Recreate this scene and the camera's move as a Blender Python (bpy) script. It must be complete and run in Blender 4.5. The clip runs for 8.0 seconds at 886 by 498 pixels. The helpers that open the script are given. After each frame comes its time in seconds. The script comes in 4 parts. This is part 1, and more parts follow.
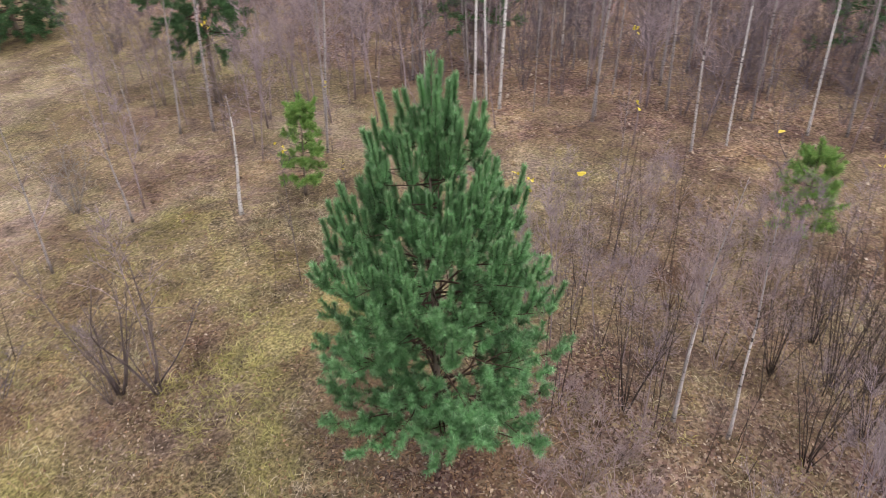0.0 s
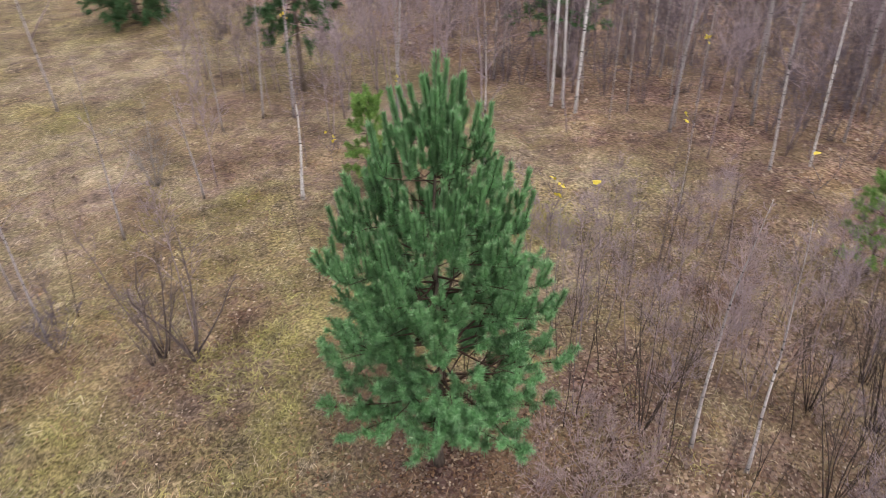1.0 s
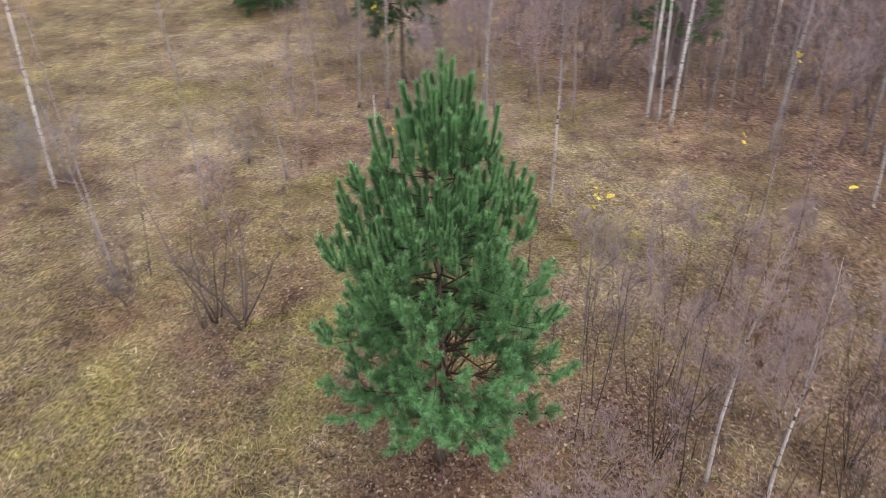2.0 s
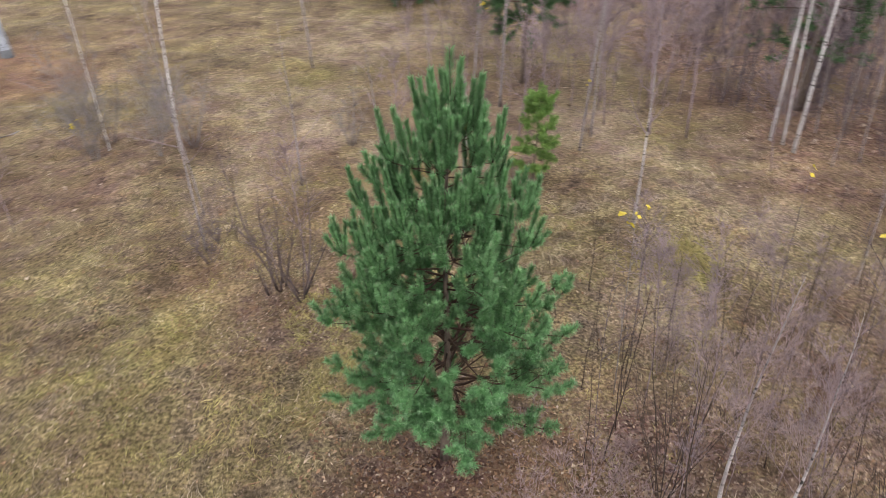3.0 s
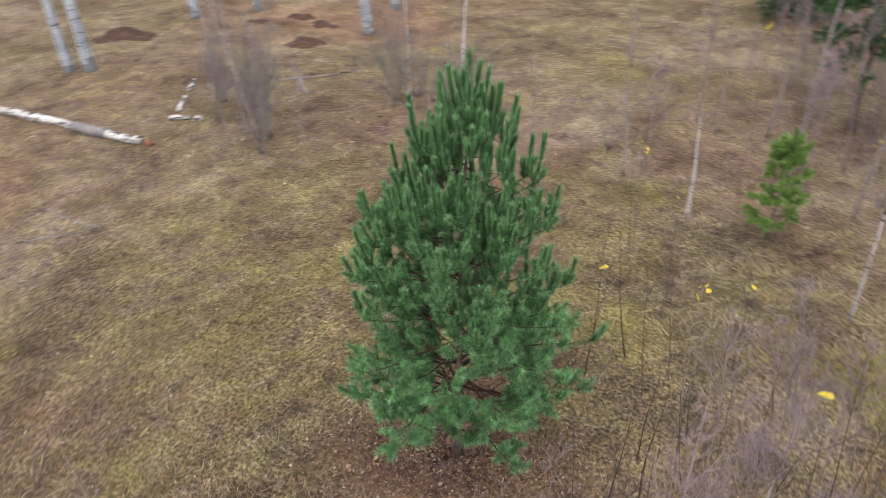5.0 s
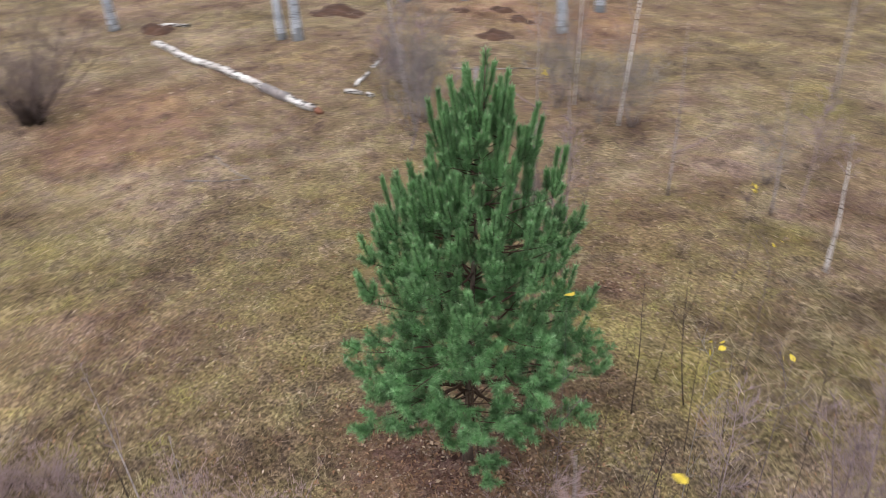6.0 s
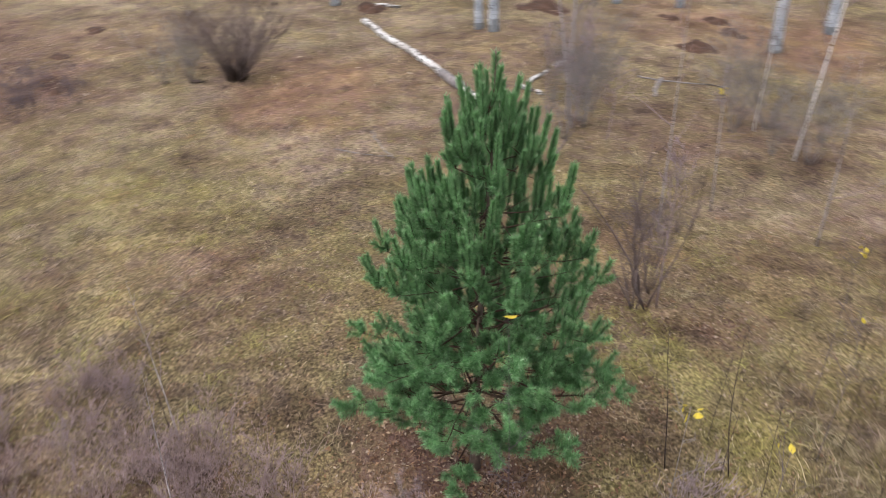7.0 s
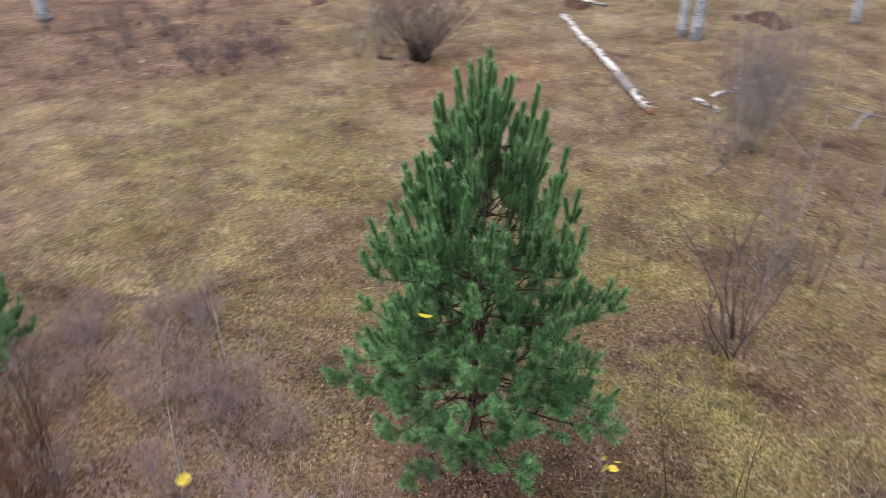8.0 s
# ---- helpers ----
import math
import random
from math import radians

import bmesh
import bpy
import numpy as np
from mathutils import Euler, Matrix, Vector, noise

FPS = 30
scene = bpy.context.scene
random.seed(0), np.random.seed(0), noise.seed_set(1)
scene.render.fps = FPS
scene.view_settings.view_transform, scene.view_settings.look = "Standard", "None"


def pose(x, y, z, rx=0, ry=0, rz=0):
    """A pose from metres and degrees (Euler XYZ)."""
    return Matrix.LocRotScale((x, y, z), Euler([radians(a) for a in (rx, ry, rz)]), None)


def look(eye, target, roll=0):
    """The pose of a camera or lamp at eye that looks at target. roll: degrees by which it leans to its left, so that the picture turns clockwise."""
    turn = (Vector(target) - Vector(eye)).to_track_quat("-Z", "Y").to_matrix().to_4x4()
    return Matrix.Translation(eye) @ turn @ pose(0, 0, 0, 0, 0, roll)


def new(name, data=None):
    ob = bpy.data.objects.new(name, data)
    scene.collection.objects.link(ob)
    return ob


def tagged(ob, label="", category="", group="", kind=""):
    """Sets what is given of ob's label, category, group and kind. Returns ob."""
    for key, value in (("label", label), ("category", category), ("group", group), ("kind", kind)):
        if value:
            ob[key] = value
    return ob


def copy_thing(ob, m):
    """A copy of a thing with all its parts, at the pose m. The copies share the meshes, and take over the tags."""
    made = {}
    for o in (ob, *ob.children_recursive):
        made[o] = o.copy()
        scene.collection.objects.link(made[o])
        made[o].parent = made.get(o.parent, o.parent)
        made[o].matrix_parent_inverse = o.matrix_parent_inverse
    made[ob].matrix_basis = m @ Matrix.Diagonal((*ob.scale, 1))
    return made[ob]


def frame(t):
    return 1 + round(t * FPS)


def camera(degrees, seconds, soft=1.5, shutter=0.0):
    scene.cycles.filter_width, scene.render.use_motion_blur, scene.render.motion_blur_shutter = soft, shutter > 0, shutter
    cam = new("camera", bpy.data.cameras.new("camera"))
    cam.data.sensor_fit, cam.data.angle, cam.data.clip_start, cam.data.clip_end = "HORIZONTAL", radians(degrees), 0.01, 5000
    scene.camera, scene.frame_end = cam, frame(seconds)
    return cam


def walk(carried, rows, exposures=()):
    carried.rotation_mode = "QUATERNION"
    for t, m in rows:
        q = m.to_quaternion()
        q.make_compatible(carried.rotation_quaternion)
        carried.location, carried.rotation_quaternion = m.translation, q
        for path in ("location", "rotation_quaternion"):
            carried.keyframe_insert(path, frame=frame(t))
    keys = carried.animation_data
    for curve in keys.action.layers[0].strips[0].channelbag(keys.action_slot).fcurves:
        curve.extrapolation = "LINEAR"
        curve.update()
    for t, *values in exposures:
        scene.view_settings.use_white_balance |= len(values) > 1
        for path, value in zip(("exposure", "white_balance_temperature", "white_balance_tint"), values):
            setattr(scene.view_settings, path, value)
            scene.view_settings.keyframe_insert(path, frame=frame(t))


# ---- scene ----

# ---- camera and its path ----
cam = camera(62.8, 8.0, soft=0.82, shutter=0.8)
METRES, EYE, TILT, LEAN, TURN = 9.942, 5.2, 0.0, 0.0, -42.9
ROWS = [
    (0.0, 0.0, 0.0, 0.0, -0.84, -34.1, 1.25),
    (0.5, 0.0343, -0.0011, -0.0002, 3.6, -34.05, 1.44),
    (1.0, 0.0737, 0.0008, -0.0006, 8.68, -33.94, 1.63),
    (1.5, 0.117, 0.0077, -0.0011, 14.25, -33.8, 1.77),
    (3.0, 0.2601, 0.07, -0.0061, 34.47, -33.31, 2.16),
    (3.5, 0.3086, 0.1076, -0.0072, 42.3, -33.18, 2.25),
    (4.0, 0.3548, 0.1552, -0.0092, 50.72, -32.97, 2.34),
    (4.5, 0.3957, 0.2137, -0.0104, 59.91, -32.76, 2.41),
    (6.0, 0.4514, 0.4246, -0.0196, 89.2, -31.93, 2.02),
    (6.5, 0.443, 0.4991, -0.023, 99.2, -31.74, 1.83),
    (7.0, 0.4213, 0.5712, -0.0252, 109.23, -31.62, 1.61),
    (7.5, 0.3869, 0.6395, -0.0267, 119.21, -31.73, 1.39),
    (8.0, 0.3423, 0.7053, -0.0329, 129.37, -31.5, 1.25),
]
walk(cam, [(t, pose(0, 0, EYE, TILT, LEAN, TURN) @ pose(METRES * x, METRES * y, METRES * z, 90 + pitch, roll, yaw)) for t, x, y, z, yaw, pitch, roll in ROWS],
     exposures=[(0.0, 1.15), (2.5, 1.08), (4.5, 0.98), (8.0, 0.95)])

# ---- world and sun: an overcast sky ----
SUN_EL, SUN_AZ = radians(70), radians(163)
world = bpy.data.worlds.new("world")
scene.world = world
world.use_nodes = True
wn = world.node_tree
sky = wn.nodes.new("ShaderNodeTexSky")
sky.sky_type, sky.sun_disc, sky.sun_elevation, sky.sun_rotation = "NISHITA", False, SUN_EL, SUN_AZ
sky.air_density, sky.dust_density, sky.ozone_density = 1.0, 4.0, 1.0
grey = wn.nodes.new("ShaderNodeHueSaturation")
grey.inputs["Saturation"].default_value = 0.42
wn.links.new(sky.outputs[0], grey.inputs["Color"])
wn.links.new(grey.outputs[0], wn.nodes["Background"].inputs["Color"])
wn.nodes["Background"].inputs["Strength"].default_value = 0.15
sun = new("sun", bpy.data.lights.new("sun", "SUN"))
sun.data.energy, sun.data.angle, sun.data.color = 1.5, radians(140), (1.0, 0.965, 0.92)
sun_from = Vector((math.sin(SUN_AZ) * math.cos(SUN_EL), math.cos(SUN_AZ) * math.cos(SUN_EL), math.sin(SUN_EL)))
sun.matrix_world = look(sun_from * 50, (0, 0, 0))


# ---- materials ----
def material(name, rough=0.8):
    mat = bpy.data.materials.new(name)
    mat.use_nodes = True
    nt = mat.node_tree
    bsdf = nt.nodes["Principled BSDF"]
    bsdf.inputs["Roughness"].default_value = rough
    bsdf.inputs["Specular IOR Level"].default_value = 0.25
    return mat, nt, bsdf


def node(nt, kind, **values):
    n = nt.nodes.new(kind)
    for key, value in values.items():
        n.inputs[key.replace("_", " ")].default_value = value
    return n


def ramp(nt, source, stops):
    r = nt.nodes.new("ShaderNodeValToRGB")
    el = r.color_ramp.elements
    while len(el) < len(stops):
        el.new(0.5)
    for e, (p, c) in zip(el, stops):
        e.position, e.color = p, (*c, 1)
    nt.links.new(source, r.inputs[0])
    return r.outputs[0]


def blend(nt, factor, a, b, mode="MIX"):
    m = nt.nodes.new("ShaderNodeMix")
    m.data_type, m.blend_type = "RGBA", mode
    for value, socket in ((factor, m.inputs[0]), (a, m.inputs[6]), (b, m.inputs[7])):
        if isinstance(value, (int, float)):
            socket.default_value = value
        elif isinstance(value, tuple):
            socket.default_value = (*value, 1)
        else:
            nt.links.new(value, socket)
    return m.outputs[2]


def noise_out(nt, scale, detail=4.0, rough=0.6, stretch=None, kind="Object"):
    co = nt.nodes.new("ShaderNodeTexCoord")
    src = co.outputs[kind]
    if stretch:
        mp = nt.nodes.new("ShaderNodeMapping")
        mp.inputs["Scale"].default_value = stretch
        nt.links.new(src, mp.inputs[0])
        src = mp.outputs[0]
    n = node(nt, "ShaderNodeTexNoise", Scale=scale, Detail=detail, Roughness=rough)
    nt.links.new(src, n.inputs["Vector"])
    return n.outputs["Fac"]


def bumped(nt, bsdf, height, strength, distance):
    b = node(nt, "ShaderNodeBump", Strength=strength, Distance=distance)
    nt.links.new(height, b.inputs["Height"])
    nt.links.new(b.outputs[0], bsdf.inputs["Normal"])


def mosaic(nt):
    """Hand-sized patches of dead herbs: shade of hollows painted as dark tone, lilac-grey leaves, tan straw, olive moss
    and bleached stalks.
    """
    hue = ramp(nt, noise_out(nt, 3.6, 4.0, 0.62), [(0.30, (0.56, 0.54, 0.57)), (0.40, (0.88, 0.84, 0.94)), (0.47, (1.0, 0.95, 0.96)), (0.54, (0.95, 0.98, 0.86)), (0.62, (1.11, 1.08, 1.03)), (0.70, (1.28, 1.26, 1.24))])
    tone = ramp(nt, noise_out(nt, 1.3, 2.0, 0.5), [(0.36, (0.80, 0.78, 0.76)), (0.62, (1.10, 1.10, 1.10))])
    return blend(nt, 1.0, hue, tone, "MULTIPLY")


def island_material(name, stops, rough=0.75, passing=0.0, grain=30.0, low=0.46, high=0.77, gloss=0.25, broad=False):
    """Loose small pieces, each with a colour of its own out of the stops."""
    mat, nt, bsdf = material(name, rough)
    bsdf.inputs["Specular IOR Level"].default_value = gloss
    geo = nt.nodes.new("ShaderNodeNewGeometry")
    col = ramp(nt, geo.outputs["Random Per Island"], stops)
    spot = ramp(nt, noise_out(nt, grain, 3.0), [(0.32, (low, low, low)), (0.68, (high, high, high))])
    col = blend(nt, 0.85, col, spot, "MULTIPLY")
    if broad:
        hue = ramp(nt, noise_out(nt, 0.8, 3.0, 0.55), [(0.32, (0.69, 0.61, 0.59)), (0.44, (0.98, 0.91, 0.87)), (0.54, (0.97, 0.95, 0.90)), (0.68, (1.15, 1.10, 0.94))])
        col = blend(nt, 1.0, col, hue, "MULTIPLY")
        col = blend(nt, 1.0, col, mosaic(nt), "MULTIPLY")
    nt.links.new(col, bsdf.inputs["Base Color"])
    if passing:
        tr = nt.nodes.new("ShaderNodeBsdfTranslucent")
        nt.links.new(col, tr.inputs["Color"])
        mix = nt.nodes.new("ShaderNodeMixShader")
        mix.inputs[0].default_value = passing
        nt.links.new(bsdf.outputs[0], mix.inputs[1])
        nt.links.new(tr.outputs[0], mix.inputs[2])
        nt.links.new(mix.outputs[0], nt.nodes["Material Output"].inputs["Surface"])
    return mat


def bark_material(name, dark, light, scale=14.0):
    mat, nt, bsdf = material(name, 0.9)
    a = noise_out(nt, scale, 5.0, 0.7, (1, 1, 0.35))
    b = noise_out(nt, scale * 0.18, 2.0)
    col = ramp(nt, a, [(0.32, dark), (0.68, light)])
    col = blend(nt, 0.6, col, ramp(nt, b, [(0.35, (0.45, 0.465, 0.48)), (0.65, (0.78, 0.75, 0.725))]), "MULTIPLY")
    nt.links.new(col, bsdf.inputs["Base Color"])
    bumped(nt, bsdf, a, 0.7, 0.01)
    return mat


def birch_material(name, white, grey_tone, lenticel):
    """White papery bark with dark bands lying across it, and grey stains."""
    mat, nt, bsdf = material(name, 0.6)
    bands = ramp(nt, noise_out(nt, 3.0, 3.0, 0.6, (1.6, 1.6, 9.0)), [(lenticel, (0.06, 0.055, 0.055)), (lenticel + 0.07, (1, 1, 1))])
    fine = ramp(nt, noise_out(nt, 8.0, 3.0, 0.7, (2.0, 2.0, 22.0)), [(0.36, (0.3, 0.28, 0.27)), (0.46, (1, 1, 1))])
    tone = ramp(nt, noise_out(nt, 2.2, 4.0), [(0.35, grey_tone), (0.62, white)])
    col = blend(nt, 1.0, blend(nt, 0.8, tone, fine, "MULTIPLY"), bands, "MULTIPLY")
    nt.links.new(col, bsdf.inputs["Base Color"])
    bumped(nt, bsdf, noise_out(nt, 12.0, 4.0, 0.6, (1, 1, 4)), 0.4, 0.008)
    return mat


NEEDLE = island_material("pine_needles", [(0.0, (0.054, 0.136, 0.050)), (0.5, (0.101, 0.230, 0.087)), (0.9, (0.160, 0.310, 0.134)), (1.0, (0.30, 0.42, 0.26))], 0.42, 0.30, 7.0, 0.5, 1.6, 0.5)
NEEDLE_YOUNG = island_material("young_pine_needles", [(0.0, (0.10, 0.20, 0.045)), (0.6, (0.18, 0.31, 0.075)), (1.0, (0.29, 0.39, 0.12))], 0.5, 0.35, 4.0, 0.75, 1.0)
NEEDLE_DARK = island_material("dark_conifer_needles", [(0.0, (0.030, 0.070, 0.028)), (0.6, (0.06, 0.125, 0.048)), (1.0, (0.11, 0.185, 0.075))], 0.55, 0.3, 4.0, 0.8, 1.1)
# pale new growth, with light on the upper crown added into its colour
NEEDLE_NEW_LIT = island_material("new_lit_pine_needles", [(0.0, (0.076, 0.172, 0.066)), (0.5, (0.128, 0.260, 0.106)), (0.9, (0.188, 0.338, 0.156)), (1.0, (0.33, 0.45, 0.28))], 0.42, 0.36, 7.0, 0.6, 1.5, 0.5)
BUD = bark_material("pale_bud", (0.17, 0.24, 0.13), (0.30, 0.36, 0.22), 40.0)
PINE_BARK = bark_material("pine_bark", (0.08, 0.062, 0.052), (0.24, 0.18, 0.14), 22.0)
PINE_TWIG = bark_material("pine_twig_bark", (0.032, 0.020, 0.016), (0.095, 0.054, 0.035), 30.0)
BIRCH = birch_material("birch_bark", (0.66, 0.62, 0.61), (0.40, 0.36, 0.355), 0.35)
BIRCH_OLD = birch_material("old_birch_bark", (0.39, 0.41, 0.45), (0.22, 0.238, 0.275), 0.34)
BIRCH_LOG = birch_material("peeling_birch_bark", (0.56, 0.545, 0.54), (0.27, 0.24, 0.225), 0.42)
BIRCH_PALE = birch_material("pale_birch_bark", (0.48, 0.43, 0.42), (0.28, 0.24, 0.235), 0.37)
BIRCH_DULL = birch_material("dull_birch_bark", (0.31, 0.27, 0.268), (0.195, 0.167, 0.166), 0.36)
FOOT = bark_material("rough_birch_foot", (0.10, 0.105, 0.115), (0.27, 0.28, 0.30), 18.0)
STEM_DARK = bark_material("dark_stem_bark", (0.034, 0.024, 0.020), (0.095, 0.066, 0.055), 30.0)
STEM_MAUVE = bark_material("mauve_twig_bark", (0.20, 0.149, 0.162), (0.38, 0.292, 0.318), 30.0)
STEM_DEEP = bark_material("dark_mauve_twig_bark", (0.085, 0.066, 0.077), (0.172, 0.136, 0.156), 30.0)
STEM_BROWN = bark_material("brown_stem_bark", (0.085, 0.062, 0.058), (0.19, 0.145, 0.14), 25.0)
STEM_GREY = bark_material("grey_stem_bark", (0.15, 0.135, 0.14), (0.30, 0.27, 0.27), 25.0)
STEM_RUST = bark_material("rust_twig_bark", (0.10, 0.055, 0.035), (0.22, 0.12, 0.07), 25.0)
WOOD_RED = bark_material("fresh_red_wood", (0.15, 0.06, 0.038), (0.27, 0.125, 0.08), 20.0)
EARTH = bark_material("bare_earth", (0.03, 0.016, 0.011), (0.10, 0.052, 0.034), 9.0)
DRY_GRASS = island_material("dry_grass", [(0.0, (0.08, 0.062, 0.042)), (0.35, (0.24, 0.196, 0.132)), (0.7, (0.385, 0.322, 0.228)), (1.0, (0.66, 0.58, 0.45))], 0.75, 0.25, 6.0, 0.32, 0.9, broad=True)
PALE_GRASS = island_material("pale_straw", [(0.0, (0.21, 0.165, 0.135)), (0.5, (0.37, 0.302, 0.255)), (1.0, (0.56, 0.475, 0.40))], 0.75, 0.25, 6.0, 0.45, 0.95, broad=True)
RUST_GRASS = island_material("rusty_grass", [(0.0, (0.13, 0.075, 0.045)), (0.5, (0.26, 0.165, 0.10)), (1.0, (0.42, 0.30, 0.20))], 0.75, 0.2, 6.0, 0.32, 0.88, broad=True)
GREEN_GRASS = island_material("yellow_green_grass", [(0.0, (0.19, 0.17, 0.06)), (0.5, (0.35, 0.32, 0.13)), (1.0, (0.52, 0.48, 0.23))], 0.7, 0.25, 6.0, 0.34, 0.9, broad=True)
LITTER = island_material("leaf_litter", [(0.0, (0.07, 0.042, 0.034)), (0.35, (0.15, 0.096, 0.072)), (0.65, (0.22, 0.162, 0.128)), (0.9, (0.32, 0.235, 0.175)), (1.0, (0.45, 0.36, 0.29))], 0.6, 0.1, 40.0, 0.5, 0.95)
STEM_LILAC = bark_material("lilac_twig_bark", (0.22, 0.155, 0.155), (0.415, 0.308, 0.312), 30.0)
LITTER_RUST = island_material("rusty_leaf_litter", [(0.0, (0.12, 0.058, 0.032)), (0.5, (0.24, 0.13, 0.07)), (0.85, (0.36, 0.22, 0.13)), (1.0, (0.56, 0.44, 0.32))], 0.6, 0.1, 40.0)
LEAF_YELLOW = island_material("yellow_leaf", [(0.0, (0.62, 0.45, 0.03)), (1.0, (0.85, 0.68, 0.10))], 0.5, 0.3, 40.0)


def ground_material():
    """Matted straw, moss, brown leaves and bare soil, mixed by the cover attributes and by noise."""
    mat, nt, bsdf = material("ground_cover", 0.95)
    bsdf.inputs["Specular IOR Level"].default_value = 0.1
    mat_fine = noise_out(nt, 26.0, 6.0, 0.72)
    mat_mid = noise_out(nt, 3.2, 5.0, 0.65)
    mat_big = noise_out(nt, 0.55, 4.0, 0.6)
    straw = ramp(nt, mat_fine, [(0.38, (0.045, 0.036, 0.024)), (0.5, (0.16, 0.13, 0.082)), (0.63, (0.39, 0.325, 0.21))])
    soil = ramp(nt, mat_fine, [(0.36, (0.042, 0.033, 0.025)), (0.64, (0.19, 0.152, 0.112))])
    base = blend(nt, ramp(nt, mat_mid, [(0.36, (0.6, 0.6, 0.6)), (0.54, (0, 0, 0))]), straw, soil)

    def cover(name):
        at = nt.nodes.new("ShaderNodeAttribute")
        at.attribute_name = name
        return at.outputs["Fac"]

    vor = node(nt, "ShaderNodeTexVoronoi", Scale=34.0)
    co = nt.nodes.new("ShaderNodeTexCoord")
    nt.links.new(co.outputs["Object"], vor.inputs["Vector"])
    sep = nt.nodes.new("ShaderNodeSeparateColor")
    nt.links.new(vor.outputs["Color"], sep.inputs[0])
    leaf = ramp(nt, sep.outputs[0], [(0.0, (0.055, 0.036, 0.028)), (0.4, (0.15, 0.095, 0.075)), (0.75, (0.225, 0.16, 0.135)), (1.0, (0.34, 0.255, 0.20))])
    moss = ramp(nt, mat_fine, [(0.38, (0.085, 0.076, 0.028)), (0.63, (0.32, 0.285, 0.125))])
    rust = ramp(nt, mat_fine, [(0.36, (0.11, 0.068, 0.046)), (0.64, (0.35, 0.235, 0.17))])
    pale = ramp(nt, mat_fine, [(0.36, (0.12, 0.093, 0.073)), (0.5, (0.28, 0.226, 0.182)), (0.63, (0.44, 0.365, 0.305))])
    base = blend(nt, cover("pale"), base, pale)
    base = blend(nt, cover("rust"), base, rust)
    base = blend(nt, cover("moss"), base, moss)
    base = blend(nt, cover("litter"), base, leaf)
    base = blend(nt, 0.8, base, ramp(nt, mat_big, [(0.3, (0.48, 0.47, 0.48)), (0.7, (0.88, 0.87, 0.85))]), "MULTIPLY")
    hue = ramp(nt, noise_out(nt, 0.8, 3.0, 0.55), [(0.32, (0.67, 0.60, 0.59)), (0.44, (0.98, 0.92, 0.90)), (0.54, (0.97, 0.95, 0.92)), (0.68, (1.15, 1.10, 0.96))])
    base = blend(nt, 1.0, base, hue, "MULTIPLY")
    base = blend(nt, 1.0, base, mosaic(nt), "MULTIPLY")
    nt.links.new(base, bsdf.inputs["Base Color"])
    bumped(nt, bsdf, mat_fine, 0.9, 0.03)
    return mat


GROUND = ground_material()


# ---- mesh helpers ----
def linked(name, verts, faces, mat, parent=None, label="", smooth=False):
    me = bpy.data.meshes.new(name)
    me.from_pydata(verts, [], faces)
    me.materials.append(mat)
    if smooth:
        me.shade_smooth()
    ob = new(name, me)
    if parent:
        ob.parent = parent
    if label:
        ob["label"] = label
    return ob


class Shape:
    """Collects tubes and lumps that become one mesh."""

    def __init__(self):
        self.v, self.f = [], []

    def tube(self, points, radii, sides=5):
        base = len(self.v)
        n = len(points)
        for i, p in enumerate(points):
            a = points[min(i + 1, n - 1)] - points[max(i - 1, 0)]
            a.normalize()
            u = a.cross(Vector((0.31, 0.95, 0.02)) if abs(a.y) < 0.8 else Vector((1, 0, 0))).normalized()
            w = a.cross(u)
            for k in range(sides):
                t = k * math.tau / sides
                self.v.append(p + (u * math.cos(t) + w * math.sin(t)) * radii[i])
        for i in range(n - 1):
            for k in range(sides):
                a, b = base + i * sides + k, base + i * sides + (k + 1) % sides
                self.f.append((a, b, b + sides, a + sides))
        if sides > 3:
            self.f.append(tuple(base + k for k in range(sides))[::-1])
            self.f.append(tuple(base + (n - 1) * sides + k for k in range(sides)))

    def done(self, name, mat, parent=None, label="", smooth=True):
        return linked(name, [tuple(p) for p in self.v], self.f, mat, parent, label, smooth)


def empty(name, x, y, z):
    ob = new(name)
    ob.empty_display_size = 0.2
    ob.location = (x, y, z)
    return ob


def height(x, y):
    """The lie of the land: nearly flat, rising gently to one side, with small humps."""
    rise = 0.04 * np.logaddexp(0.0, (-x - 3.5) * 1.5) / 1.5
    humps = (0.024 * np.sin(1.3 * x + 0.7 * y + 1.7 * np.sin(0.75 * y - 0.4 * x)) + 0.022 * np.sin(0.9 * y - 1.7 * x + 2.0 + 1.5 * np.sin(0.9 * x + 0.8 * y)) + 0.014 * np.sin(3.1 * x + 2.3 * y + 1.0)
             + 0.010 * np.sin(5.3 * x - 4.1 * y) + 0.008 * np.sin(7.7 * y + 3.9 * x + 2.2))
    return -0.12 + rise + humps


def gz(x, y):
    return float(height(np.float64(x), np.float64(y)))


def smooth_noise(x, y, s, seed):
    """Cheap soft noise between 0 and 1 for arrays."""
    r = np.random.RandomState(seed)
    out = np.zeros_like(x)
    for k in range(7):
        a, ph = r.rand() * math.tau, r.rand() * math.tau
        f = s * (0.6 + 1.1 * r.rand())
        out += np.sin(f * (np.cos(a) * x + np.sin(a) * y) + ph + 1.3 * np.sin(0.6 * f * (np.sin(a) * x - np.cos(a) * y) + ph))
    return 0.5 + out / 7


def step(v, a, b):
    t = np.clip((v - a) / (b - a), 0, 1)
    return t * t * (3 - 2 * t)


PINE_X, PINE_Y = 2.87, 3.24


